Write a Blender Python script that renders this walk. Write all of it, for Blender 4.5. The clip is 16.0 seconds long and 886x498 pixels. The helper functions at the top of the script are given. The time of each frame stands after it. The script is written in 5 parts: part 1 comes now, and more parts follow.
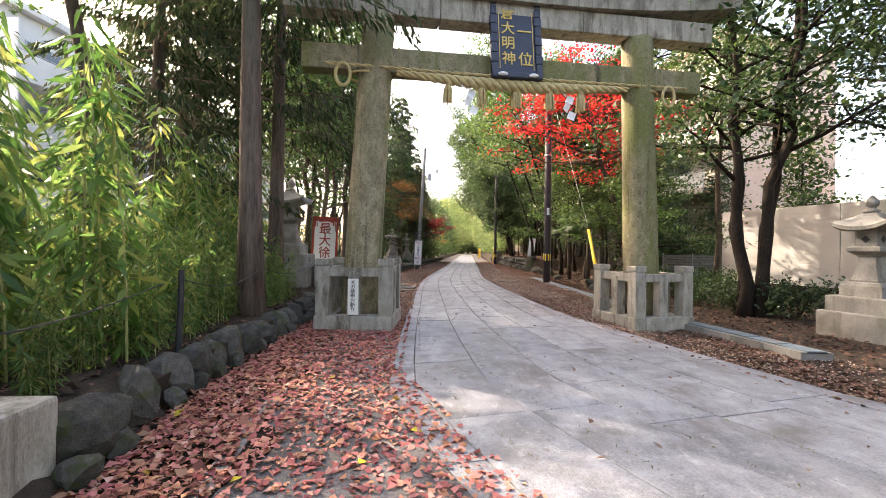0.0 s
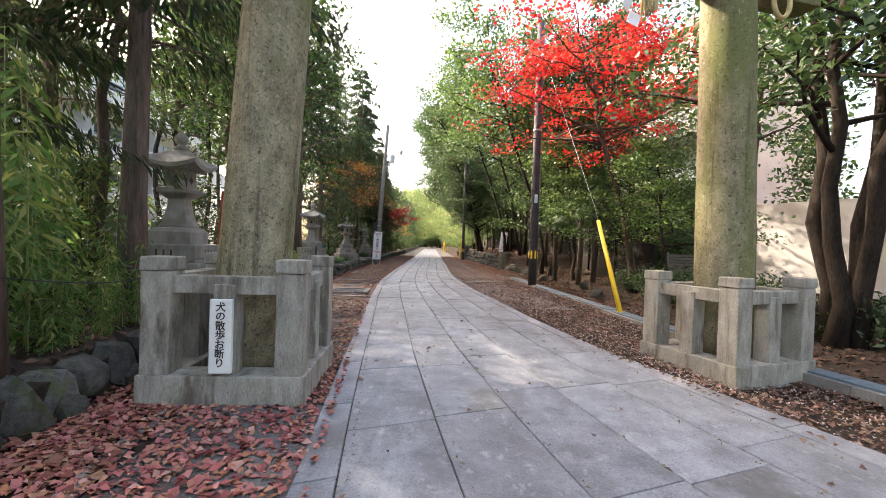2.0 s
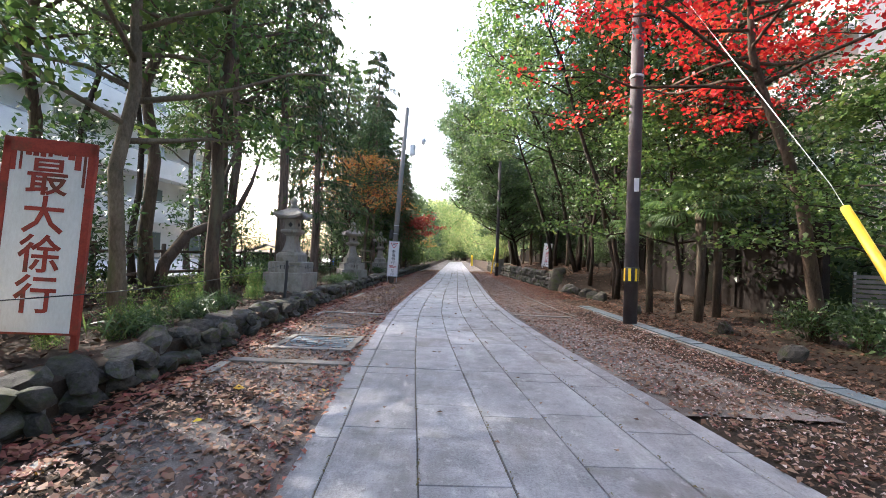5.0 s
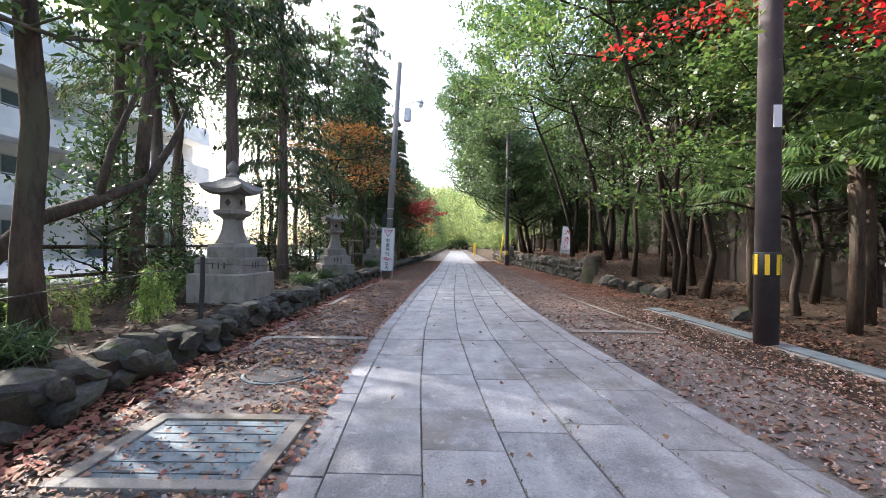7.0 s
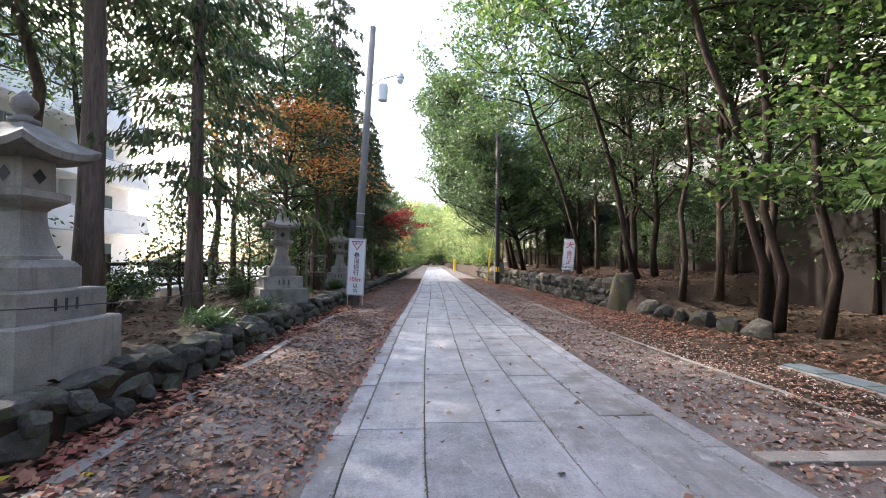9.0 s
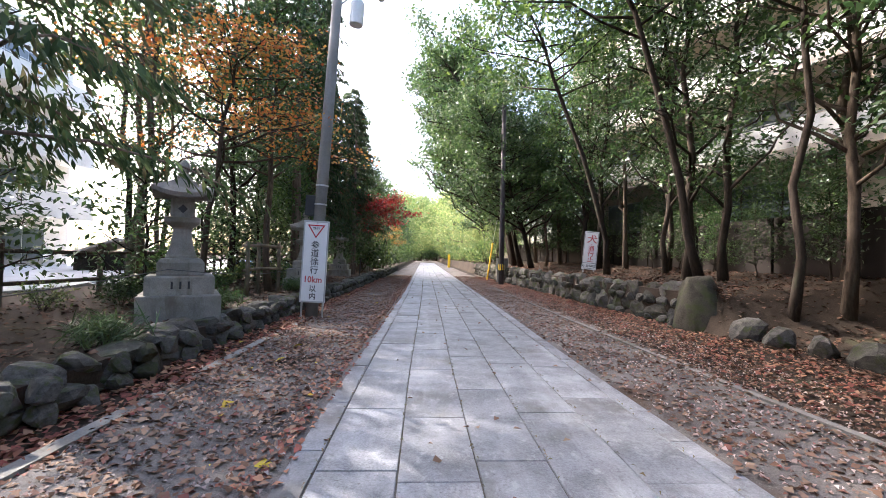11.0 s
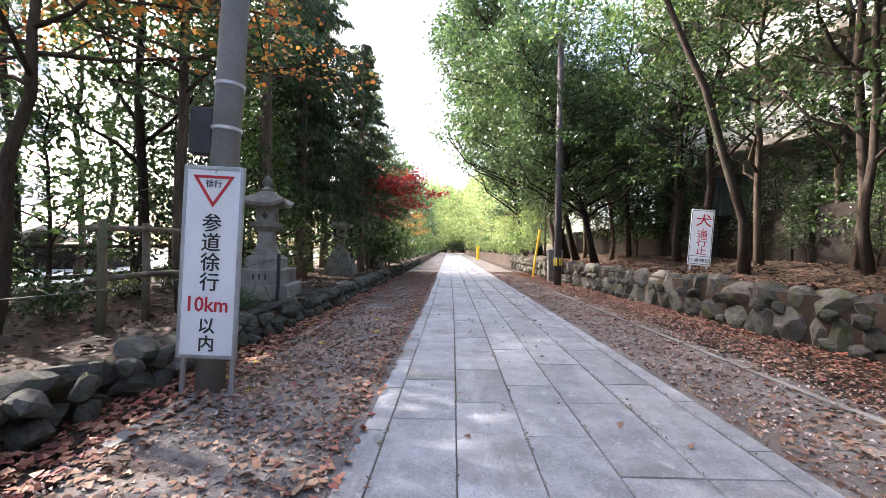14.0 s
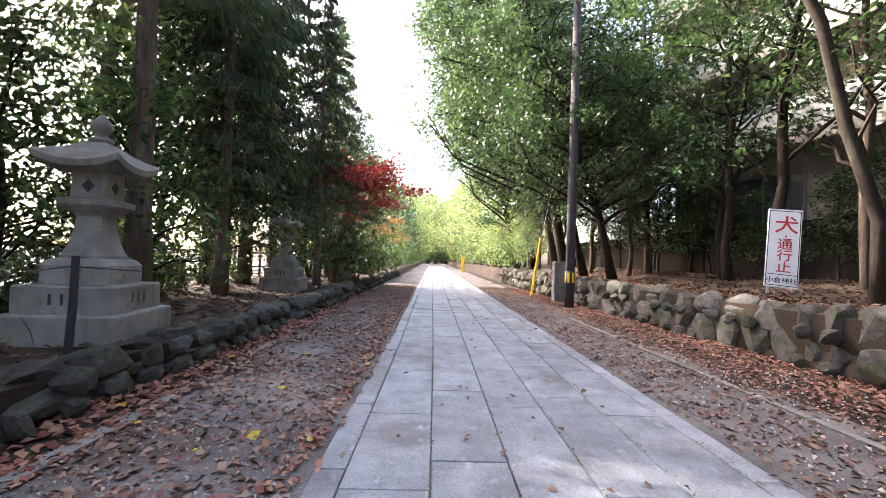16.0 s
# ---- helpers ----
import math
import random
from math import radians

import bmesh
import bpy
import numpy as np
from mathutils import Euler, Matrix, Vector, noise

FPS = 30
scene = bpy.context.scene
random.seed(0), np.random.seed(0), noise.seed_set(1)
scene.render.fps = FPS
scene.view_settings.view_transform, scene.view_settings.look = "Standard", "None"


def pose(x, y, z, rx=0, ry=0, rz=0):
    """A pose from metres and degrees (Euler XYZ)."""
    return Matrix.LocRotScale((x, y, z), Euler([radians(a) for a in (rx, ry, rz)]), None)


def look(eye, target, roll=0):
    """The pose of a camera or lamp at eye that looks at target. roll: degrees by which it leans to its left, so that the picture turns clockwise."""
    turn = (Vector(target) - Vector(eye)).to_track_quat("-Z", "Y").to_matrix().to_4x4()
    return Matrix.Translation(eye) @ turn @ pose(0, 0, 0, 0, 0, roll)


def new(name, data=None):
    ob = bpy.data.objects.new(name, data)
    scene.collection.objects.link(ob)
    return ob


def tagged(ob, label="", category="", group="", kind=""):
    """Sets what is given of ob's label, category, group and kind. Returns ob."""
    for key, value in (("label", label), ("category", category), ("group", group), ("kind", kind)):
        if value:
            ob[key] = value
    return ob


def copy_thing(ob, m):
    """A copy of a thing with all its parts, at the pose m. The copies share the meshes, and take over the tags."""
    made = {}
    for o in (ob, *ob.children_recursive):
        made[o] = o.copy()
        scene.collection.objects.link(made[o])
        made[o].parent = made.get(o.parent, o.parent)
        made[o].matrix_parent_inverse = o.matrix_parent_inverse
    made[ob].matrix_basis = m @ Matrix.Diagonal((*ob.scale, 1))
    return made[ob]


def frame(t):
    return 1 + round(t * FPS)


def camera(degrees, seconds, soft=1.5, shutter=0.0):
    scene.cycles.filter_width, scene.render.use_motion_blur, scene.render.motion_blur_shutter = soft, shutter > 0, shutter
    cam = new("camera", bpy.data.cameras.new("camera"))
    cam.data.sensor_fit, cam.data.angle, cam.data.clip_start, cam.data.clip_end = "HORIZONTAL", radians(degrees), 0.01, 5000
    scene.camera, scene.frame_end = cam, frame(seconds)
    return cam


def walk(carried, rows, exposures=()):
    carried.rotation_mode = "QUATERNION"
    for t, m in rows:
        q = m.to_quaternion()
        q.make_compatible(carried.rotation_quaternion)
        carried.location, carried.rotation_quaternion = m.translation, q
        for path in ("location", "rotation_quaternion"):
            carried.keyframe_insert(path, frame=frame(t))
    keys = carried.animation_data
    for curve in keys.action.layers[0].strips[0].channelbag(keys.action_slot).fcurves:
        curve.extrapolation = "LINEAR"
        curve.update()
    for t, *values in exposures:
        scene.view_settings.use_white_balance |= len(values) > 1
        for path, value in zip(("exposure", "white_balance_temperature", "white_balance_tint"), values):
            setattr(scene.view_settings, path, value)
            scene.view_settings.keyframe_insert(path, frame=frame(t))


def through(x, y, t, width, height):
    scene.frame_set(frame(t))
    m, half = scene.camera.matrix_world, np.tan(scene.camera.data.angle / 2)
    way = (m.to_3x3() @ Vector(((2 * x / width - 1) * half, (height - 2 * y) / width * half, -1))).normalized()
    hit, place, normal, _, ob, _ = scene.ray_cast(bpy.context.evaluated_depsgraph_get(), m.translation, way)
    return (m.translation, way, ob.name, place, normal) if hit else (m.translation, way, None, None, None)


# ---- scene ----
cam = camera(92.0, 16.0, 0.8)
EXPOSURE = 2.62
PATH = [
    (0, (-0.072, 0.628, 1.421), (-0.189, 2.625, 1.422), 0.7),
    (0.5, (-0.127, 1.442, 1.425), (-0.218, 3.44, 1.391), -0.8),
    (1, (-0.168, 2.381, 1.436), (-0.13, 4.38, 1.389), 0.1),
    (1.5, (-0.227, 3.354, 1.427), (-0.171, 5.353, 1.404), 0.9),
    (2, (-0.32, 4.303, 1.419), (-0.262, 6.302, 1.393), 1.9),
    (2.5, (-0.317, 5.284, 1.442), (-0.274, 7.283, 1.441), 2.6),
    (3, (-0.392, 6.222, 1.456), (-0.367, 8.222, 1.498), 1.6),
    (3.5, (-0.436, 7.162, 1.408), (-0.427, 9.162, 1.463), 1.7),
    (4, (-0.464, 8.077, 1.431), (-0.495, 10.076, 1.49), 1.9),
    (4.2, (-0.485, 8.435, 1.438), (-0.504, 10.435, 1.488), 2.6),
    (6.3, (-0.815, 12.348, 1.323), (-0.939, 14.344, 1.335), 0.3),
    (6.5, (-0.856, 12.705, 1.35), (-0.926, 14.704, 1.344), 0.1),
    (7, (-0.94, 13.667, 1.351), (-0.993, 15.667, 1.332), 0.5),
    (7.5, (-1.084, 14.578, 1.358), (-1.126, 16.578, 1.348), 0.6),
    (8, (-1.192, 15.653, 1.362), (-1.184, 17.653, 1.367), 1.1),
    (8.5, (-1.314, 16.611, 1.375), (-1.273, 18.61, 1.406), 1.4),
    (9, (-1.373, 17.536, 1.353), (-1.311, 19.534, 1.408), 0.3),
    (9.2, (-1.368, 17.911, 1.376), (-1.294, 19.908, 1.434), 0.3),
    (11.3, (-1.3, 21.871, 1.296), (-1.211, 23.869, 1.322), 1.3),
    (11.5, (-1.306, 22.21, 1.286), (-1.241, 24.209, 1.304), 0.9),
    (12, (-1.324, 23.072, 1.305), (-1.27, 25.071, 1.314), 0.4),
    (12.5, (-1.346, 23.963, 1.339), (-1.342, 25.963, 1.356), 0.9),
    (13, (-1.384, 24.792, 1.299), (-1.388, 26.792, 1.328), 1.5),
    (13.5, (-1.429, 25.662, 1.316), (-1.47, 27.661, 1.341), 0.7),
    (14, (-1.465, 26.6, 1.319), (-1.486, 28.6, 1.312), 0.8),
    (14.5, (-1.408, 27.557, 1.308), (-1.356, 29.556, 1.309), 0.6),
    (15, (-1.448, 28.489, 1.317), (-1.353, 30.486, 1.33), 0.8),
    (15.5, (-1.469, 29.433, 1.3), (-1.346, 31.428, 1.337), 0.6),
    (16, (-1.389, 30.236, 1.248), (-1.333, 32.235, 1.296), 2.0),
]
walk(cam, [(t, look(eye, target, roll)) for t, eye, target, roll in PATH], [(0.0, EXPOSURE + 0.3, 7600, 17), (2.5, EXPOSURE + 0.35, 7200, 15), (6.0, EXPOSURE + 0.35, 6250, 14), (9.0, EXPOSURE + 0.45, 6300, 15), (12.0, EXPOSURE + 0.55, 6300, 17), (14.0, EXPOSURE + 0.85, 6350, 18), (16.0, EXPOSURE + 1.02, 6450, 20)])

# ---- world and sun ----
SUN_EL, SUN_AZ = radians(34), radians(-58)   # the azimuth runs from +y towards +x
world = bpy.data.worlds.new("sky_world")
scene.world = world
world.use_nodes = True
wn = world.node_tree
sky = wn.nodes.new("ShaderNodeTexSky")
sky.sky_type = "NISHITA"
sky.sun_disc = False
sky.sun_elevation, sky.sun_rotation = SUN_EL, SUN_AZ
sky.air_density, sky.dust_density, sky.ozone_density = 1.0, 5.0, 0.8
wn.nodes["Background"].inputs["Strength"].default_value = 0.15
wn.links.new(sky.outputs[0], wn.nodes["Background"].inputs[0])
sun_dir = Vector((math.sin(SUN_AZ) * math.cos(SUN_EL), math.cos(SUN_AZ) * math.cos(SUN_EL), math.sin(SUN_EL)))
sun = new("sun", bpy.data.lights.new("sun", "SUN"))
sun.data.energy, sun.data.angle, sun.data.color = 1.9, radians(0.8), (1.0, 0.95, 0.86)
sun.matrix_world = look(sun_dir * 60, (0, 0, 0))

# ---- materials ----


def surface(name, dark, light, scale=4.0, fine=40.0, rough=0.8, bump=0.3, stain=None, stain_scale=1.2, stain_at=0.56, vary=0.25, metal=0.0, stretch=(1, 1, 1)):
    """Two scales of noise between two colours, stains of a third, relief, and a tone of its own for each piece."""
    m = bpy.data.materials.new(name)
    m.use_nodes = True
    nt = m.node_tree
    n, l = nt.nodes, nt.links
    b = n["Principled BSDF"]
    tc, mp = n.new("ShaderNodeTexCoord"), n.new("ShaderNodeMapping")
    mp.inputs["Scale"].default_value = stretch
    info = n.new("ShaderNodeObjectInfo")
    shift = n.new("ShaderNodeVectorMath")
    shift.operation = "MULTIPLY_ADD"
    comb = n.new("ShaderNodeCombineXYZ")
    for i in range(3):
        l.new(info.outputs["Random"], comb.inputs[i])
    shift.inputs[1].default_value = (37.0, 53.0, 71.0)
    l.new(comb.outputs[0], shift.inputs[0])
    l.new(tc.outputs["Object"], shift.inputs[2])
    l.new(shift.outputs[0], mp.inputs[0])

    def noise_tex(s, detail=6.0, r=0.6):
        t = n.new("ShaderNodeTexNoise")
        t.inputs["Scale"].default_value, t.inputs["Detail"].default_value, t.inputs["Roughness"].default_value = s, detail, r
        l.new(mp.outputs[0], t.inputs["Vector"])
        return t

    big, small = noise_tex(scale), noise_tex(fine, 8.0, 0.7)
    add = n.new("ShaderNodeMath")
    add.operation = "MULTIPLY_ADD"
    add.inputs[1].default_value = 0.5
    half = n.new("ShaderNodeMath")
    half.operation = "MULTIPLY"
    half.inputs[1].default_value = 0.5
    l.new(small.outputs["Fac"], half.inputs[0])
    l.new(big.outputs["Fac"], add.inputs[0])
    l.new(half.outputs[0], add.inputs[2])
    ramp = n.new("ShaderNodeValToRGB")
    ramp.color_ramp.elements[0].position, ramp.color_ramp.elements[1].position = 0.36, 0.64
    ramp.color_ramp.elements[0].color, ramp.color_ramp.elements[1].color = (*dark, 1), (*light, 1)
    l.new(add.outputs[0], ramp.inputs[0])
    colour = ramp.outputs[0]
    if stain:
        st = noise_tex(stain_scale, 7.0, 0.65)
        sr = n.new("ShaderNodeValToRGB")
        sr.color_ramp.elements[0].position, sr.color_ramp.elements[1].position = stain_at, stain_at + 0.12
        l.new(st.outputs["Fac"], sr.inputs[0])
        mx = n.new("ShaderNodeMix")
        mx.data_type = "RGBA"
        l.new(sr.outputs[0], mx.inputs[0])
        l.new(colour, mx.inputs[6])
        mx.inputs[7].default_value = (*stain, 1)
        colour = mx.outputs[2]
    hsv = n.new("ShaderNodeHueSaturation")
    rng = n.new("ShaderNodeMapRange")
    rng.inputs["To Min"].default_value, rng.inputs["To Max"].default_value = 1 - vary, 1 + vary
    l.new(info.outputs["Random"], rng.inputs[0])
    l.new(rng.outputs[0], hsv.inputs["Value"])
    l.new(colour, hsv.inputs["Color"])
    l.new(hsv.outputs[0], b.inputs["Base Color"])
    b.inputs["Roughness"].default_value, b.inputs["Metallic"].default_value = rough, metal
    b.inputs["Specular IOR Level"].default_value = 0.5 if rough < 0.9 else 0.12
    bp = n.new("ShaderNodeBump")
    bp.inputs["Strength"].default_value, bp.inputs["Distance"].default_value = bump, 0.02
    l.new(add.outputs[0], bp.inputs["Height"])
    l.new(bp.outputs[0], b.inputs["Normal"])
    return m


def foliage(name, colours, through=0.4, rough=0.45):
    """Leaves: each its own tone, light passing through."""
    m = bpy.data.materials.new(name)
    m.use_nodes = True
    nt = m.node_tree
    n, l = nt.nodes, nt.links
    b = n["Principled BSDF"]
    geo, info = n.new("ShaderNodeNewGeometry"), n.new("ShaderNodeObjectInfo")
    ramp = n.new("ShaderNodeValToRGB")
    els = ramp.color_ramp.elements
    while len(els) < len(colours):
        els.new(0.5)
    for i, c in enumerate(colours):
        els[i].position, els[i].color = i / (len(colours) - 1), (*c, 1)
    l.new(geo.outputs["Random Per Island"], ramp.inputs[0])
    hsv = n.new("ShaderNodeHueSaturation")
    rng = n.new("ShaderNodeMapRange")
    rng.inputs["To Min"].default_value, rng.inputs["To Max"].default_value = 0.75, 1.25
    l.new(info.outputs["Random"], rng.inputs[0])
    l.new(rng.outputs[0], hsv.inputs["Value"])
    l.new(ramp.outputs[0], hsv.inputs["Color"])
    l.new(hsv.outputs[0], b.inputs["Base Color"])
    b.inputs["Roughness"].default_value = rough
    b.inputs["Specular IOR Level"].default_value = 0.5 if rough < 0.6 else 0.15
    tr, mix = n.new("ShaderNodeBsdfTranslucent"), n.new("ShaderNodeMixShader")
    l.new(hsv.outputs[0], tr.inputs["Color"])
    mix.inputs[0].default_value = through
    l.new(b.outputs[0], mix.inputs[1])
    l.new(tr.outputs[0], mix.inputs[2])
    l.new(mix.outputs[0], n["Material Output"].inputs["Surface"])
    return m


GRANITE = surface("granite", (0.135, 0.125, 0.105), (0.30, 0.282, 0.245), 3, 70, 0.85, 0.35, (0.14, 0.125, 0.095), 1.8, 0.53, 0.1)
FENCE_STONE = surface("weathered_granite", (0.17, 0.152, 0.118), (0.42, 0.385, 0.315), 8, 90, 0.85, 0.6, (0.115, 0.09, 0.065), 3.2, 0.55, 0.08, stretch=(1, 1, 0.35))
PILLAR_STONE = surface("pillar_stone", (0.115, 0.093, 0.055), (0.39, 0.335, 0.22), 7, 75, 0.9, 1.0, (0.17, 0.165, 0.085), 1.6, 0.5, 0.05, stretch=(1, 1, 0.6))
ROCK = surface("field_rock", (0.032, 0.030, 0.027), (0.13, 0.122, 0.108), 5, 42, 0.92, 1.0, (0.06, 0.07, 0.03), 2.2, 0.52, 0.35)
CONCRETE = surface("old_concrete", (0.14, 0.132, 0.118), (0.27, 0.255, 0.23), 3, 60, 0.9, 0.35, (0.13, 0.115, 0.09), 1.8, 0.55, 0.1)
SOIL = surface("forest_soil", (0.02, 0.015, 0.011), (0.068, 0.05, 0.036), 1.6, 38, 0.95, 0.9, (0.065, 0.07, 0.035), 0.55, 0.60, 0.0)
GRAVEL = surface("gravel_verge", (0.065, 0.057, 0.052), (0.24, 0.215, 0.195), 1.3, 90, 0.95, 1.0, (0.10, 0.07, 0.05), 0.7, 0.54, 0.0)
JOINT = surface("joint_dirt", (0.04, 0.037, 0.03), (0.17, 0.15, 0.125), 2.2, 40, 0.95, 0.5, (0.09, 0.10, 0.05), 2.0, 0.6, 0.0)
BARK = surface("bark", (0.032, 0.024, 0.018), (0.12, 0.09, 0.066), 6, 30, 0.95, 1.0, (0.10, 0.105, 0.07), 1.3, 0.58, 0.25, stretch=(1, 1, 0.25))
# darker version of the bark, deep woodland shade worked into its tones
BARK_DARK = surface("shade_darkened_bark", (0.013, 0.010, 0.008), (0.05, 0.038, 0.029), 5, 30, 0.95, 0.8, (0.05, 0.055, 0.035), 1.3, 0.6, 0.2, stretch=(1, 1, 0.3))
BARK_CEDAR = surface("fibrous_cedar_bark", (0.055, 0.042, 0.034), (0.20, 0.15, 0.12), 9, 34, 0.95, 1.0, (0.15, 0.15, 0.12), 1.6, 0.57, 0.2, stretch=(1, 1, 0.12))
BOULDER = surface("mossy_boulder", (0.022, 0.02, 0.016), (0.085, 0.076, 0.06), 5, 45, 0.92, 1.0, (0.04, 0.048, 0.02), 2.5, 0.5, 0.1)
BARK_PALE = surface("pale_bark", (0.07, 0.058, 0.04), (0.20, 0.165, 0.12), 4, 30, 0.9, 0.6, (0.10, 0.12, 0.05), 1.2, 0.56, 0.2, stretch=(1, 1, 0.4))
CANE = surface("bamboo_cane", (0.16, 0.18, 0.05), (0.36, 0.33, 0.13), 6, 50, 0.5, 0.1, None, vary=0.2)
PLASTER = surface("grey_plaster", (0.34, 0.325, 0.30), (0.46, 0.44, 0.41), 1.2, 50, 0.9, 0.15, (0.36, 0.34, 0.31), 0.6, 0.58, 0.03)
RENDER_WHITE = surface("white_render", (0.55, 0.53, 0.50), (0.72, 0.70, 0.66), 0.8, 40, 0.85, 0.1, (0.45, 0.42, 0.38), 0.5, 0.6, 0.04)
RENDER_TAN = surface("tan_render", (0.42, 0.35, 0.29), (0.56, 0.48, 0.40), 0.8, 40, 0.85, 0.1, (0.26, 0.21, 0.17), 0.5, 0.6, 0.04)
# near black: the deep shade under the canopy is put into this colour
DARK_WALL = surface("shade_darkened_wall", (0.009, 0.007, 0.006), (0.026, 0.021, 0.018), 1.5, 40, 0.95, 0.3, (0.014, 0.016, 0.010), 0.7, 0.56, 0.05)
YELLOW = surface("yellow_plastic", (0.78, 0.48, 0.015), (0.85, 0.58, 0.03), 3, 60, 0.4, 0.05, (0.6, 0.38, 0.05), 3, 0.66, 0.03)
BLACK = surface("black_rubber", (0.012, 0.012, 0.013), (0.03, 0.03, 0.032), 6, 60, 0.6, 0.1, None, vary=0.05)
POLE_BROWN = surface("brown_painted_pole", (0.03, 0.024, 0.026), (0.06, 0.05, 0.052), 3, 60, 0.85, 0.12, (0.11, 0.10, 0.09), 2, 0.64, 0.05)
POLE_GREY = surface("concrete_pole", (0.12, 0.114, 0.103), (0.21, 0.2, 0.18), 3, 60, 0.85, 0.2, (0.17, 0.16, 0.14), 2, 0.6, 0.05)
STEEL = surface("galvanised_steel", (0.36, 0.37, 0.37), (0.52, 0.53, 0.53), 5, 60, 0.45, 0.1, (0.28, 0.25, 0.22), 3, 0.62, 0.05, 0.7)
GRATE = surface("checker_steel_plate", (0.06, 0.085, 0.10), (0.14, 0.185, 0.205), 5, 60, 0.75, 0.2, (0.12, 0.09, 0.06), 2.4, 0.6, 0.05, 0.0)
SIGN_WHITE = surface("sign_white", (0.70, 0.70, 0.69), (0.80, 0.80, 0.79), 2, 40, 0.45, 0.03, (0.60, 0.58, 0.53), 1.8, 0.64, 0.03)
PLAQUE_WHITE = surface("plaque_white", (0.66, 0.64, 0.57), (0.80, 0.78, 0.71), 4, 40, 0.6, 0.05, (0.5, 0.45, 0.36), 3, 0.62, 0.03)
INK = surface("black_ink", (0.012, 0.012, 0.012), (0.03, 0.03, 0.03), 9, 60, 0.6, 0.0, None, vary=0.0)
RED_INK = surface("red_ink", (0.42, 0.015, 0.02), (0.52, 0.03, 0.04), 9, 60, 0.5, 0.0, None, vary=0.0)
RUST_RED = surface("rusted_red_paint", (0.20, 0.022, 0.012), (0.38, 0.05, 0.025), 5, 50, 0.75, 0.3, (0.14, 0.045, 0.02), 3.5, 0.52, 0.05)
RUST_WHITE = surface("rust_streaked_white_paint", (0.60, 0.58, 0.52), (0.76, 0.75, 0.70), 4, 50, 0.6, 0.15, (0.36, 0.17, 0.07), 2.6, 0.63, 0.03, stretch=(1, 1, 0.35))
ROPE = surface("straw_rope", (0.36, 0.27, 0.12), (0.58, 0.47, 0.25), 12, 90, 0.9, 0.6, None, vary=0.06)
PAPER = surface("white_paper", (0.76, 0.76, 0.76), (0.84, 0.84, 0.84), 5, 40, 0.8, 0.02, None, vary=0.02)
NAVY = surface("dark_navy_lacquer", (0.008, 0.011, 0.022), (0.022, 0.028, 0.05), 4, 40, 0.45, 0.1, None, vary=0.0)
GOLD = surface("faded_gold_leaf", (0.42, 0.27, 0.06), (0.62, 0.43, 0.13), 8, 60, 0.45, 0.2, (0.25, 0.17, 0.06), 5, 0.6, 0.0, 0.5)
PAVE = surface("pale_asphalt_lot", (0.36, 0.36, 0.35), (0.48, 0.48, 0.47), 1.0, 40, 0.9, 0.2, (0.3, 0.3, 0.29), 0.4, 0.6, 0.0)
BLUE_TARP = surface("blue_sheet", (0.02, 0.10, 0.42), (0.04, 0.17, 0.58), 3, 40, 0.4, 0.2, None, vary=0.03)
PINK_RENDER = surface("pale_pink_render", (0.52, 0.42, 0.36), (0.64, 0.53, 0.46), 0.8, 40, 0.85, 0.1, (0.45, 0.36, 0.31), 0.5, 0.6, 0.03)



def weather(m, layers):
    """Lays stains, streaks, lichen or specks with shapes of their own over a material: (scale, stretch, from, to, amount, colour)."""
    nt = m.node_tree
    n, l = nt.nodes, nt.links
    b = n["Principled BSDF"]
    colour = b.inputs["Base Color"].links[0].from_socket
    geo = n.new("ShaderNodeNewGeometry")
    for i, (scale, stretch, lo, hi, amount, tint) in enumerate(layers):
        mp = n.new("ShaderNodeMapping")
        mp.inputs["Scale"].default_value = stretch
        mp.inputs["Location"].default_value = (3 + 8.3 * i, 5 + 14.1 * i, 0)
        l.new(geo.outputs["Position"], mp.inputs[0])
        t = n.new("ShaderNodeTexNoise")
        t.inputs["Scale"].default_value, t.inputs["Detail"].default_value, t.inputs["Roughness"].default_value = scale, 8.0, 0.72
        l.new(mp.outputs[0], t.inputs["Vector"])
        r = n.new("ShaderNodeMapRange")
        r.inputs["From Min"].default_value, r.inputs["From Max"].default_value, r.inputs["To Max"].default_value = lo, hi, amount
        l.new(t.outputs["Fac"], r.inputs[0])
        mx = n.new("ShaderNodeMix")
        mx.data_type = "RGBA"
        l.new(r.outputs[0], mx.inputs[0])
        l.new(colour, mx.inputs[6])
        mx.inputs[7].default_value = (*tint, 1)
        colour = mx.outputs[2]
    l.new(colour, b.inputs["Base Color"])
    return m


SLAB = weather(surface("worn_road_slab", (0.105, 0.107, 0.113), (0.325, 0.328, 0.34), 3.2, 60, 0.62, 0.7, (0.115, 0.108, 0.10), 0.9, 0.54, 0.15), (
    (0.55, (1.0, 0.35, 1), 0.46, 0.66, 0.6, (0.145, 0.14, 0.135)), (1.1, (1.6, 0.3, 1), 0.53, 0.70, 0.5, (0.40, 0.40, 0.405)),
    (9.0, (1, 0.6, 1), 0.56, 0.68, 0.6, (0.42, 0.415, 0.40)), (14.0, (1, 0.8, 1), 0.57, 0.67, 0.6, (0.10, 0.098, 0.095)), (30.0, (1, 1, 1), 0.59, 0.68, 0.8, (0.075, 0.068, 0.06))))
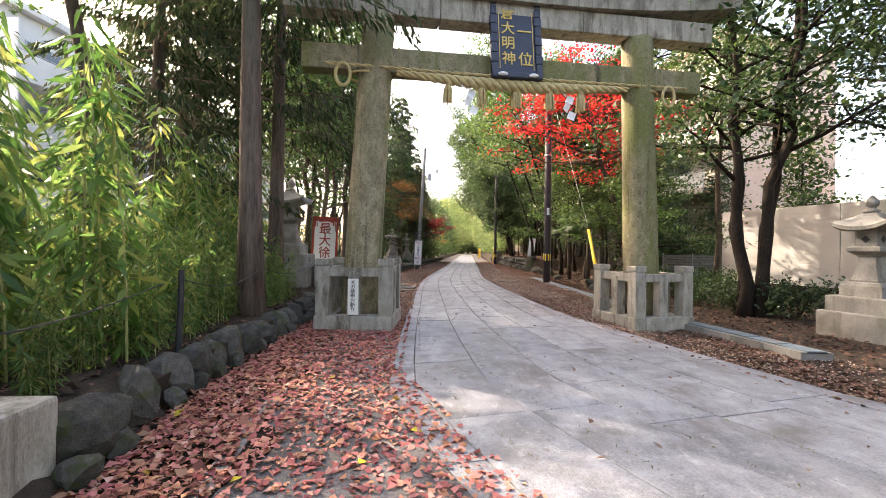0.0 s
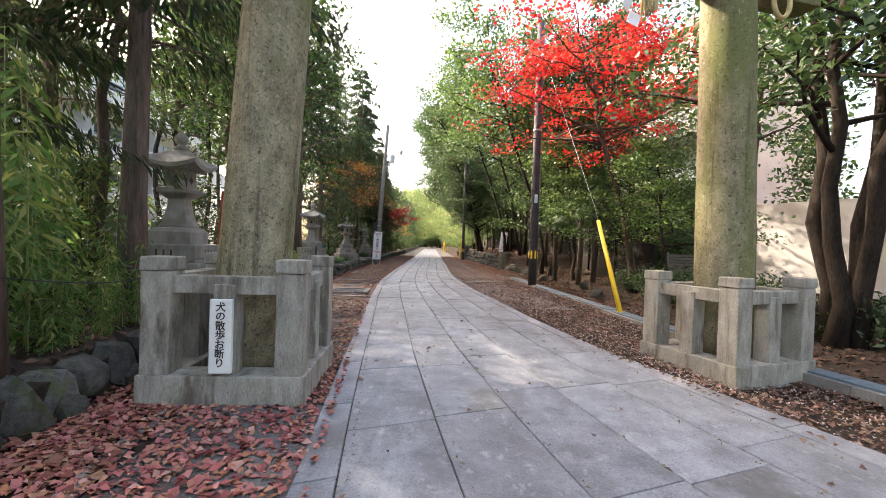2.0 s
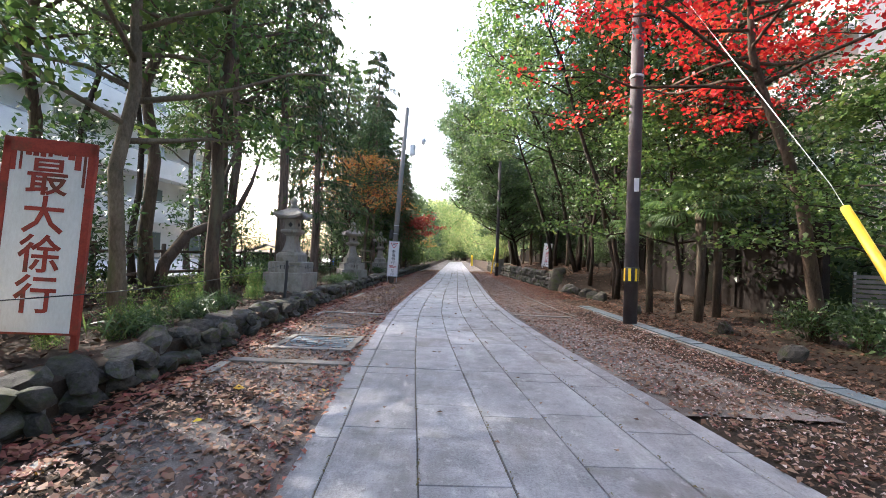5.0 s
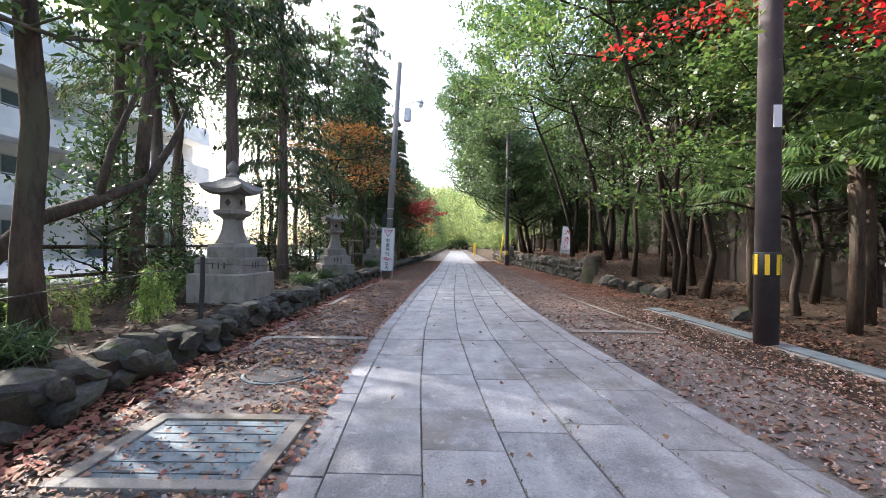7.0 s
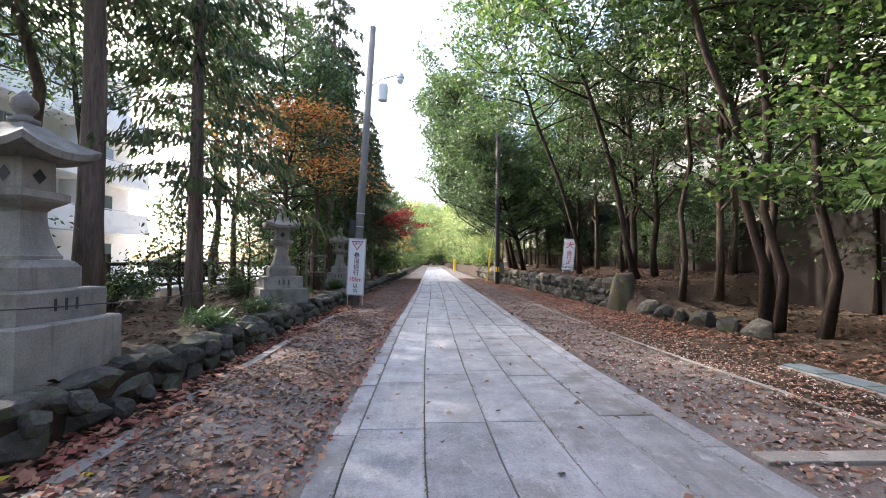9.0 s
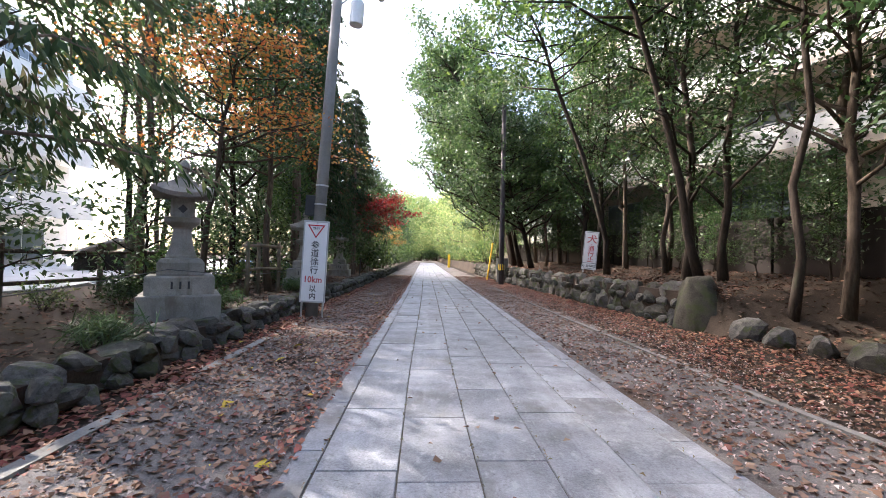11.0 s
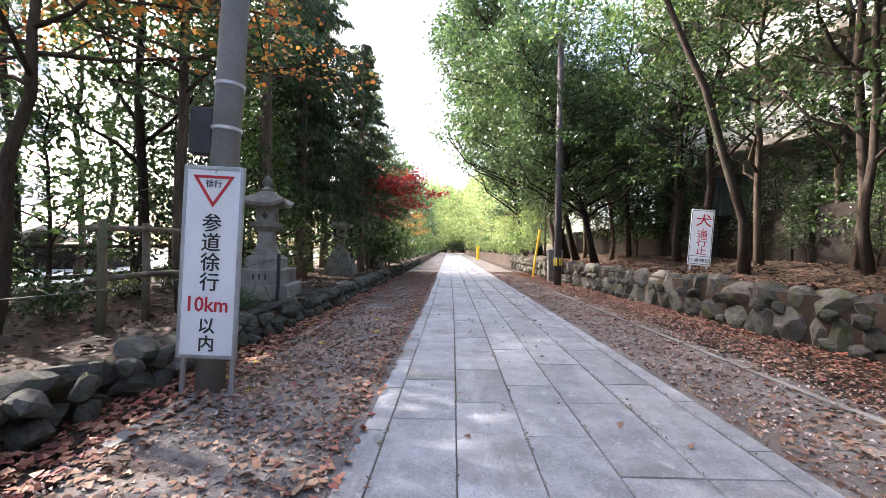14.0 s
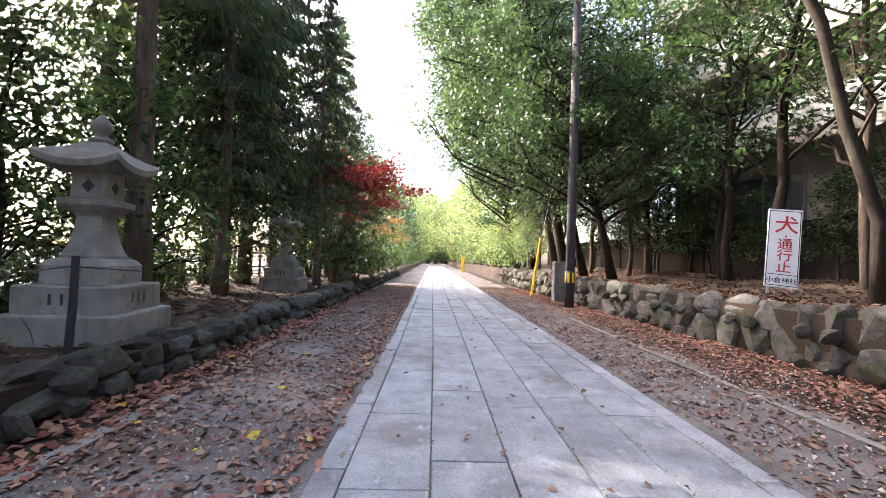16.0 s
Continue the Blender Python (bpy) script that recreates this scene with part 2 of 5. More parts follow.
weather(PILLAR_STONE, ((0.8, (1.6, 1.6, 0.2), 0.46, 0.58, 0.7, (0.15, 0.16, 0.05)), (1.3, (3.4, 3.4, 0.16), 0.56, 0.66, 0.8, (0.06, 0.047, 0.036)), (26.0, (1, 1, 1), 0.55, 0.64, 0.85, (0.05, 0.042, 0.026)), (22.0, (1, 1, 1), 0.58, 0.68, 0.7, (0.47, 0.43, 0.31))))
weather(FENCE_STONE, ((1.6, (3, 3, 0.3), 0.52, 0.64, 0.75, (0.09, 0.07, 0.05)), (6.0, (1, 1, 1), 0.60, 0.70, 0.5, (0.46, 0.43, 0.36)), (2.0, (1, 1, 0.6), 0.60, 0.68, 0.4, (0.12, 0.13, 0.05)), (45.0, (1, 1, 1), 0.60, 0.70, 0.6, (0.06, 0.052, 0.04))))
weather(GRANITE, ((2.0, (3, 3, 0.3), 0.54, 0.66, 0.6, (0.11, 0.095, 0.07)), (4.0, (1, 1, 1), 0.58, 0.68, 0.4, (0.16, 0.165, 0.11)), (50.0, (1, 1, 1), 0.60, 0.70, 0.5, (0.09, 0.085, 0.075))))
weather(ROCK, ((7.0, (1, 1, 1), 0.60, 0.68, 0.5, (0.18, 0.175, 0.155)), (1.5, (1, 1, 1), 0.54, 0.66, 0.6, (0.05, 0.06, 0.022)), (30.0, (1, 1, 1), 0.58, 0.68, 0.6, (0.025, 0.022, 0.018))))
weather(GRAVEL, ((60.0, (1, 1, 1), 0.58, 0.66, 0.8, (0.30, 0.28, 0.26)), (45.0, (1, 1, 1), 0.58, 0.66, 0.8, (0.03, 0.026, 0.022))))

GLASS = bpy.data.materials.new("window_glass")
GLASS.use_nodes = True
gb = GLASS.node_tree.nodes["Principled BSDF"]
gb.inputs["Base Color"].default_value = (0.10, 0.12, 0.13, 1)
gb.inputs["Roughness"].default_value = 0.06

LEAF_DARK = foliage("evergreen_leaves", [(0.018, 0.042, 0.014), (0.035, 0.075, 0.022), (0.055, 0.10, 0.03), (0.085, 0.13, 0.035)], 0.35, 0.4)
LEAF_MID = foliage("broad_leaves", [(0.03, 0.065, 0.018), (0.055, 0.11, 0.025), (0.085, 0.15, 0.035), (0.14, 0.19, 0.045)], 0.45, 0.45)
LEAF_LIGHT = foliage("sunlit_yellow_green_leaves", [(0.06, 0.12, 0.03), (0.12, 0.19, 0.05), (0.20, 0.26, 0.08), (0.32, 0.32, 0.12)], 0.5, 0.5)
NEEDLES = foliage("conifer_needles", [(0.028, 0.05, 0.024), (0.045, 0.075, 0.032), (0.07, 0.098, 0.04), (0.11, 0.092, 0.052)], 0.4, 0.6)
LEAF_RED = foliage("red_maple_leaves", [(0.30, 0.012, 0.014), (0.46, 0.02, 0.02), (0.58, 0.035, 0.03), (0.50, 0.09, 0.03)], 0.5, 0.5)
LEAF_ORANGE = foliage("orange_maple_leaves", [(0.30, 0.08, 0.02), (0.50, 0.16, 0.035), (0.46, 0.22, 0.045), (0.24, 0.19, 0.05)], 0.5, 0.5)
LEAF_DULLRED = foliage("dull_red_maple_leaves", [(0.14, 0.02, 0.018), (0.30, 0.025, 0.022), (0.46, 0.035, 0.03), (0.20, 0.06, 0.03)], 0.45, 0.5)
BAMBOO_LEAF = foliage("bamboo_leaves", [(0.05, 0.12, 0.025), (0.09, 0.18, 0.04), (0.16, 0.27, 0.07), (0.32, 0.32, 0.09)], 0.6, 0.4)
LITTER_RED = foliage("fallen_red_leaves", [(0.19, 0.055, 0.048), (0.30, 0.09, 0.08), (0.38, 0.15, 0.13), (0.32, 0.14, 0.07), (0.44, 0.25, 0.20)], 0.05, 0.7)
LITTER_BROWN = foliage("fallen_brown_leaves", [(0.09, 0.05, 0.03), (0.17, 0.095, 0.06), (0.25, 0.15, 0.10), (0.32, 0.22, 0.15), (0.20, 0.07, 0.055)], 0.05, 0.75)
LITTER_GUTTER = foliage("fallen_red_brown_leaves", [(0.10, 0.035, 0.028), (0.20, 0.07, 0.05), (0.28, 0.13, 0.08), (0.34, 0.20, 0.12), (0.24, 0.06, 0.05)], 0.05, 0.7)
LITTER_JOINT = foliage("joint_straw", [(0.07, 0.06, 0.03), (0.16, 0.13, 0.07), (0.10, 0.11, 0.04), (0.24, 0.16, 0.09)], 0.05, 0.8)
# darker copy of the brown litter, with tree shade in its colour
LITTER_DARK = foliage("shade_darkened_leaves", [(0.03, 0.018, 0.012), (0.06, 0.034, 0.023), (0.10, 0.055, 0.036), (0.15, 0.08, 0.055)], 0.05, 0.75)
LITTER_CHIPS = foliage("leaf_fragments", [(0.10, 0.065, 0.05), (0.20, 0.14, 0.115), (0.30, 0.22, 0.19), (0.42, 0.36, 0.32), (0.22, 0.08, 0.07)], 0.05, 0.8)
LITTER_YELLOW = foliage("fallen_yellow_leaves", [(0.55, 0.42, 0.04), (0.65, 0.50, 0.06), (0.50, 0.28, 0.05)], 0.1, 0.7)

# ---- mesh helpers ----


def mesh_of(name, bm, material, smooth=False):
    me = bpy.data.meshes.new(name)
    bm.normal_update()
    bm.to_mesh(me)
    bm.free()
    me.materials.append(material)
    if smooth:
        me.polygons.foreach_set("use_smooth", [True] * len(me.polygons))
    return me


def part(name, bm, material, parent, label="", smooth=False):
    ob = new(name, mesh_of(name, bm, material, smooth))
    ob.parent = parent
    if label:
        ob["label"] = label
    return ob


def empty(name, m, label, category, group="", kind=""):
    ob = new(name)
    ob.empty_display_size = 0.2
    ob.matrix_world = m
    return tagged(ob, label, category, group, kind)


def add_box(bm, size, at=(0, 0, 0), bevel=0.0, m=None, taper=1.0):
    """A box of that size with its base centre at the place given."""
    made = bmesh.ops.create_cube(bm, size=1.0)["verts"]
    for v in made:
        k = taper if v.co.z > 0 else 1.0
        v.co = Vector((v.co.x * size[0] * k, v.co.y * size[1] * k, (v.co.z + 0.5) * size[2])) + Vector(at)
    if bevel:
        edges = list({e for v in made for e in v.link_edges})
        made = bmesh.ops.bevel(bm, geom=edges, offset=bevel, segments=2, affect="EDGES", profile=0.6)["verts"]
    if m is not None:
        bmesh.ops.transform(bm, matrix=m, verts=list({v for v in made if v.is_valid}))
    return bm


def box(size, at=(0, 0, 0), bevel=0.0, m=None, taper=1.0):
    return add_box(bmesh.new(), size, at, bevel, m, taper)


def add_rings(bm, rings, cap=True, closed=False):
    rows = [[bm.verts.new(p) for p in ring] for ring in rings]
    n = len(rows[0])
    pairs = list(zip(rows, rows[1:])) + ([(rows[-1], rows[0])] if closed else [])
    for a, b in pairs:
        for i in range(n):
            bm.faces.new((a[i], a[(i + 1) % n], b[(i + 1) % n], b[i]))
    if cap and not closed:
        bm.faces.new(rows[0][::-1])
        bm.faces.new(rows[-1])
    return bm


def add_tube(bm, points, radii, sides=8, closed=False):
    pts = [Vector(p) for p in points]
    rings = []
    side = None
    for i, p in enumerate(pts):
        a = pts[i - 1] if (i or closed) else p
        b = pts[(i + 1) % len(pts)] if (i < len(pts) - 1 or closed) else p
        d = (b - a).normalized()
        if side is None:
            side = d.orthogonal().normalized()
        side = (side - d * side.dot(d)).normalized()
        up = d.cross(side)
        r = radii[i] if hasattr(radii, "__len__") else radii
        rings.append([p + r * (math.cos(2 * math.pi * k / sides) * side + math.sin(2 * math.pi * k / sides) * up) for k in range(sides)])
    return add_rings(bm, rings, True, closed)


def tube(points, radii, sides=8, closed=False):
    return add_tube(bmesh.new(), points, radii, sides, closed)


def turned(profile, sides=24, square=False, twist=0.0):
    """A body of revolution, or with square plan, from (radius, height) pairs."""
    rings = []
    for r, z in profile:
        if square:
            rings.append([(r * a, r * b, z) for a, b in ((-1, -1), (1, -1), (1, 1), (-1, 1))])
        else:
            rings.append([(r * math.cos(2 * math.pi * k / sides + twist), r * math.sin(2 * math.pi * k / sides + twist), z) for k in range(sides)])
    return add_rings(bmesh.new(), rings)


def quads_mesh(name, corners, material):
    """A mesh of loose quads from an array (n, 4, 3)."""
    n = len(corners)
    me = bpy.data.meshes.new(name)
    me.vertices.add(4 * n)
    me.vertices.foreach_set("co", np.asarray(corners, np.float32).ravel())
    me.loops.add(4 * n)
    me.loops.foreach_set("vertex_index", np.arange(4 * n, dtype=np.int32))
    me.polygons.add(n)
    me.polygons.foreach_set("loop_start", np.arange(0, 4 * n, 4, dtype=np.int32))
    me.update(calc_edges=True)
    me.validate()
    me.materials.append(material)
    return me


def leaf_quads(rng, centres, length, width, droop=0.0, flat=0.0, along=None):
    """Leaf blades of four corners at the centres: random turn, more level with flat, hanging with droop."""
    n = len(centres)
    d = rng.normal(size=(n, 3)) if along is None else along + rng.normal(size=(n, 3)) * 0.35
    d[:, 2] = d[:, 2] * (1 - flat) - droop
    d /= np.linalg.norm(d, axis=1)[:, None] + 1e-9
    up = rng.normal(size=(n, 3)) * (1 - 0.8 * flat) + np.array([0, 0, 1.2])
    s = np.cross(d, up)
    s /= np.linalg.norm(s, axis=1)[:, None] + 1e-9
    size = rng.uniform(0.65, 1.3, n)[:, None]
    ln, wd = length * size, width * size
    nrm = np.cross(s, d)
    out = np.empty((n, 4, 3))
    out[:, 0] = centres - d * ln * 0.5
    out[:, 1] = centres + s * wd * 0.5 + nrm * wd * 0.15
    out[:, 2] = centres + d * ln * 0.5 - nrm * ln * 0.12
    out[:, 3] = centres - s * wd * 0.5 + nrm * wd * 0.15
    return out


def writing(text, size, material, parent, at, name="lettering", turn=None, depth=0.003, squash=1.0, bold=0.008):
    """One line of text as a thin mesh, centred at a place of the parent, facing its -y."""
    cu = bpy.data.curves.new("text_source", "FONT")
    cu.body, cu.size, cu.align_x, cu.align_y, cu.extrude = text, size, "CENTER", "CENTER", depth
    cu.resolution_u = 2
    cu.offset = size * bold
    src = bpy.data.objects.new("text_source", cu)
    scene.collection.objects.link(src)
    deps = bpy.context.evaluated_depsgraph_get()
    me = bpy.data.meshes.new_from_object(src.evaluated_get(deps))
    bpy.data.objects.remove(src)
    bpy.data.curves.remove(cu)
    me.materials.clear()
    me.materials.append(material)
    xs = [v.co.x for v in me.vertices]
    ys = [v.co.y for v in me.vertices]
    cx, cy = (min(xs) + max(xs)) / 2, (min(ys) + max(ys)) / 2
    for v in me.vertices:
        v.co.x, v.co.y = (v.co.x - cx) * squash, v.co.y - cy
    ob = new(name, me)
    ob.parent = parent
    ob.matrix_local = Matrix.Translation(at) @ (turn if turn is not None else Matrix()) @ pose(0, 0, 0, 90, 0, 0)
    return ob


def along(points, y):
    """x on a line of (x, y) points, at y."""
    return float(np.interp(y, [p[1] for p in points], [p[0] for p in points]))


# ---- the plan: lines that run with the avenue ----
LEFT_EDGE = [(0.95, 2.3), (0.34, 3.1), (-0.29, 4.35), (-0.86, 5.6), (-1.02, 6.8), (-1.24, 9.0), (-1.45, 11.2), (-1.80, 14.8), (-2.03, 18.0), (-2.13, 20.5), (-2.12, 26.0), (-2.06, 30.0), (-1.98, 36.0), (-1.90, 60.0), (-1.5, 250.0)]
RIGHT_EDGE = [(5.0, 2.3), (4.5, 3.1), (3.75, 4.5), (3.12, 6.2), (2.60, 8.0), (2.12, 10.0), (1.88, 11.6), (1.55, 14.3), (1.18, 17.0), (0.88, 20.0), (0.72, 23.0), (0.70, 27.0), (0.74, 33.0), (0.80, 60.0), (1.3, 250.0)]
LEFT_WALL = [(-1.9, 0.0), (-2.4, 3.0), (-2.73, 4.5), (-3.08, 7.5), (-3.45, 11.0), (-3.75, 14.5), (-3.92, 18.0), (-4.12, 22.0), (-4.22, 27.0), (-4.15, 31.0), (-3.95, 36.0), (-3.85, 42.0), (-3.7, 70.0), (-3.5, 250.0)]
LEFT_KERB = [(-1.0, 0.0), (-1.6, 3.0), (-1.78, 4.0), (-2.3, 7.0), (-3.2, 13.0), (-3.48, 16.5), (-3.62, 20.0), (-3.72, 23.0), (-3.7, 28.0), (-3.55, 34.0), (-3.5, 60.0), (-3.2, 250.0)]
DRAIN = [(4.9, 7.0), (4.35, 9.5), (4.05, 12.0), (3.9, 14.0), (3.62, 18.0), (3.5, 20.0), (3.35, 23.0)]
RIGHT_KERB = [(2.45, 20.6), (2.2, 22.5), (2.05, 25.0), (1.95, 28.5), (1.88, 33.0), (1.8, 40.0)]
RIGHT_WALL = [(3.95, 29.2), (3.75, 32.0), (3.6, 35.0), (3.45, 38.0), (3.2, 42.0), (3.0, 47.0), (2.9, 60.0), (2.9, 90.0)]


def smooth01(v):
    v = min(1.0, max(0.0, v))
    return v * v * (3 - 2 * v)


def ground_z(x, y):
    """Height of the ground: level way, a low terrace behind the left wall, a bank and a terrace on the right."""
    z = -0.02
    lw = along(LEFT_WALL, y)
    if -3 < y:
        z += 0.32 * smooth01((lw - 0.12 - x) / 0.15) + 0.12 * smooth01((lw - 1 - x) / 3)
    rx = x - along(RIGHT_WALL, y)
    k2 = smooth01((y - 28.0) / 1.3)
    bank = smooth01((y - 18) / 9) * 0.35 * smooth01(rx / 5)
    terrace = 0.78 * smooth01((rx - 0.1) / (0.15 + (1 - k2) * 1.5)) + 0.35 * smooth01((rx - 1) / 4)
    z += bank * (1 - k2) + terrace * k2
    z -= 0.09 * smooth01((x - 2.4) / 0.8) * smooth01((15 - y) / 4)
    le, re = along(LEFT_EDGE, y), along(RIGHT_EDGE, y)
    if le - 0.05 < x < re + 0.05 and y > 1.5:
        z -= 0.08
    elif x < le or x > re:
        z += 0.03 * noise.noise(Vector((x * 0.9, y * 0.9, 0.0))) * min(1, abs(x - le), abs(x - re))
    return z

# ---- ground ----


def build_ground():
    fine = list(np.arange(-8.0, 9.01, 0.2))
    xs = [-600, -250, -120, -70, -45, -30, -22, -17, -13, -11, -9.5] + fine + [10, 11.5, 13.5, 17, 22, 30, 45, 70, 120, 250, 600]
    ys = [-300, -120, -50, -25, -14, -8, -5, -3] + list(np.arange(-2.0, 50.01, 0.25)) + list(np.arange(51, 90, 1.5)) + [95, 105, 120, 145, 180, 240, 330, 600]
    verts = [(x, y, ground_z(x, y)) for y in ys for x in xs]
    w = len(xs)
    faces = [(j * w + i, j * w + i + 1, (j + 1) * w + i + 1, (j + 1) * w + i) for j in range(len(ys) - 1) for i in range(w - 1)]
    me = bpy.data.meshes.new("ground")
    me.from_pydata(verts, [], faces)
    me.materials.append(SOIL)
    me.polygons.foreach_set("use_smooth", [True] * len(me.polygons))
    return tagged(new("ground", me), "brown forest soil and leaf litter beside the avenue", "ground", kind="structure")


ground = build_ground()

road = new("road", None)
tagged(road, "straight avenue paved with long worn grey granite slabs", "road", kind="structure")


def strip_bed():
    bm = bmesh.new()
    ys = list(np.arange(2.3, 60, 0.5)) + [70, 90, 120, 180, 250]
    rows = [[bm.verts.new((along(e, y), y, -0.014)) for e in (LEFT_EDGE, RIGHT_EDGE)] for y in ys]
    for a, b in zip(rows, rows[1:]):
        bm.faces.new((a[0], a[1], b[1], b[0]))
    return bm


part("joint_bed", strip_bed(), JOINT, road, "dark dirt in the joints between slabs")

# ---- edging lines, drain, cover plates ----


def ribbon(line, y0, y1, width, z0, z1, step=0.6, gap=0.008):
    """Flush kerb stones laid end to end along a line: one bmesh a stone."""
    y = y0
    while y < y1 - 0.05:
        e = min(y1, y + step)
        bm = bmesh.new()
        c = []
        for yy in (y + gap, e - gap):
            x = along(line, yy)
            c += [(x - width / 2, yy), (x + width / 2, yy)]
        dz = random.uniform(-0.006, 0.006)
        lo = [bm.verts.new((px, py, z0)) for px, py in (c[0], c[1], c[3], c[2])]
        hi = [bm.verts.new((px, py, z1 + dz)) for px, py in (c[0], c[1], c[3], c[2])]
        bm.faces.new(hi)
        for i in range(4):
            bm.faces.new((lo[i], lo[(i + 1) % 4], hi[(i + 1) % 4], hi[i]))
        bm.faces.new(lo[::-1])
        yield bm
        y = e


kerb_left = empty("kerb_left", Matrix(), "flush weathered concrete edging half buried in leaves", "kerb", kind="structure")
for bm in ribbon(LEFT_KERB, 1.0, 58.0, 0.12, -0.1, 0.004, 1.2):
    part("kerb_stone", bm, CONCRETE, kerb_left)
kerb_right = empty("kerb_right", Matrix(), "thin flush concrete edging strip in leaf litter", "kerb", kind="structure")
for bm in ribbon(RIGHT_KERB, 20.6, 40.0, 0.08, -0.1, 0.016, 1.2):
    part("kerb_stone", bm, CONCRETE, kerb_right)
drain = empty("drain_channel", Matrix(), "concrete side drain with grey slotted covers", "drain", kind="structure")
for bm in ribbon(DRAIN, 7.0, 23.0, 0.44, -0.1, 0.015, 0.6):
    part("drain_side", bm, CONCRETE, drain)
for bm in ribbon(DRAIN, 7.0, 23.0, 0.28, 0.0, 0.034, 0.5):
    part("drain_cover", bm, GRATE, drain)


def verge(name, line_a, line_b, da, db, y0, y1, label):
    bm = bmesh.new()
    ys = list(np.arange(y0, 50, 0.4)) + list(np.arange(50, y1, 2.5))
    rows = []
    for y in ys:
        a, b = along(line_a, y) + da, along(line_b, y) + db
        rows.append([bm.verts.new((a + (b - a) * k / 4, y, (-0.004 if 0 < k < 4 else -0.014) + (0.012 if 0 < k < 4 else 0.004) * noise.noise(Vector((k * 1.7, y * 0.8, 3.0))))) for k in range(5)])
    for p, q in zip(rows, rows[1:]):
        for k in range(4):
            bm.faces.new((p[k], p[k + 1], q[k + 1], q[k]))
    return tagged(new(name, mesh_of(name, bm, GRAVEL, True)), label, "verge", kind="structure")


verge("verge_left", LEFT_KERB, LEFT_EDGE, 0.08, 0.03, 2.5, 150, "grey-brown gravel verge strewn with leaf fragments")
verge("verge_right", RIGHT_EDGE, RIGHT_EDGE, -0.03, 1.5, 14.0, 150, "grey-brown gravel verge beside the slabs")
band = empty("cross_kerb", pose(0, 0, 0), "concrete strip laid across the verge beside the slabs", "kerb", kind="structure")
part("strip", box((1.35, 0.14, 0.1), (-2.85, 19.72, -0.08), 0.01), CONCRETE, band)
part("strip", box((1.35, 0.16, 0.1), (1.58, 20.45, -0.08), 0.01), CONCRETE, band)
part("strip", box((1.5, 0.16, 0.1), (-2.62, 15.25, -0.08), 0.01), CONCRETE, band)

cover = empty("steel_cover", pose(-2.6, 16.42, 0.0, 0, 0, 1), "square steel checker-plate access cover in a concrete frame", "cover plate")
for sx, sy, w, d in ((0, 0.46, 1.16, 0.1), (0, -0.46, 1.16, 0.1), (0.53, 0, 0.1, 0.82), (-0.53, 0, 0.1, 0.82)):
    part("frame", box((w, d, 0.12), (sx, sy, -0.09), 0.008), CONCRETE, cover)
plate = part("plate", box((0.95, 0.81, 0.04), (0, 0, -0.025), 0.004), GRATE, cover, "blue-grey steel checker plate")
for j in range(6):
    part("rib", box((0.86, 0.018, 0.006), (0, -0.33 + j * 0.13, 0.0152), 0.002), GRATE, plate)
for sx in (-0.25, 0.25):
    part("lift_slot", box((0.12, 0.025, 0.006), (sx, -0.33, 0.0155)), BLACK, cover)
lid = empty("manhole_cover", pose(-2.75, 18.05, 0.0), "round dark iron manhole cover among leaves", "manhole cover")
part("ring", turned([(0.36, -0.05), (0.36, 0.008), (0.33, 0.012), (0.33, -0.05)], 28), GRATE, lid)
part("disc", turned([(0.31, -0.04), (0.31, 0.012), (0.1, 0.016), (0.01, 0.016)], 28), BLACK, lid)

# ---- torii with its fenced feet ----
TORII = pose(0.72, 9.2, 0.0, 0, 0, 11.8)
SPAN = 2.88


def torii():
    t = empty("torii_gate", TORII, "tall weathered stone shrine gate over the avenue, mossy pillars", "torii gate")
    for s in (-1, 1):
        prof = []
        for i in range(17):
            k = i / 16
            prof.append((0.352 - 0.05 * k, 0.05 + 5.75 * k))
        p = part("pillar", turned(prof, 32), PILLAR_STONE, t, "round rough stone pillar with green moss", True)
        p.matrix_local = pose(s * (SPAN + 0.02), 0, 0, 0, 3.1 if s < 0 else -1.8, 0)
    nuki = bmesh.new()
    add_box(nuki, (8.05, 0.34, 0.46), (0.05, 0, 4.72), 0.02)
    part("tie_beam", nuki, PILLAR_STONE, t)
    for i in range(-1, 2):
        part("lower_lintel", box((2.86, 0.42, 0.42), (i * 2.87, 0, 5.78), 0.02), FENCE_STONE, t)
    cap = bmesh.new()
    rings = []
    for i in range(21):
        x = -4.9 + 9.8 * i / 20
        lift = 0.34 * abs(x / 4.9) ** 2.6
        z = 6.2 + lift
        rings.append([(x, -0.32, z), (x, 0.32, z), (x, 0.34, z + 0.26), (x, 0.0, z + 0.42), (x, -0.34, z + 0.26)])
    add_rings(cap, rings)
    part("top_lintel", cap, FENCE_STONE, t)
    part("strut", box((0.36, 0.26, 0.62), (0, 0, 5.18), 0.01), PILLAR_STONE, t)
    return t


gate = torii()


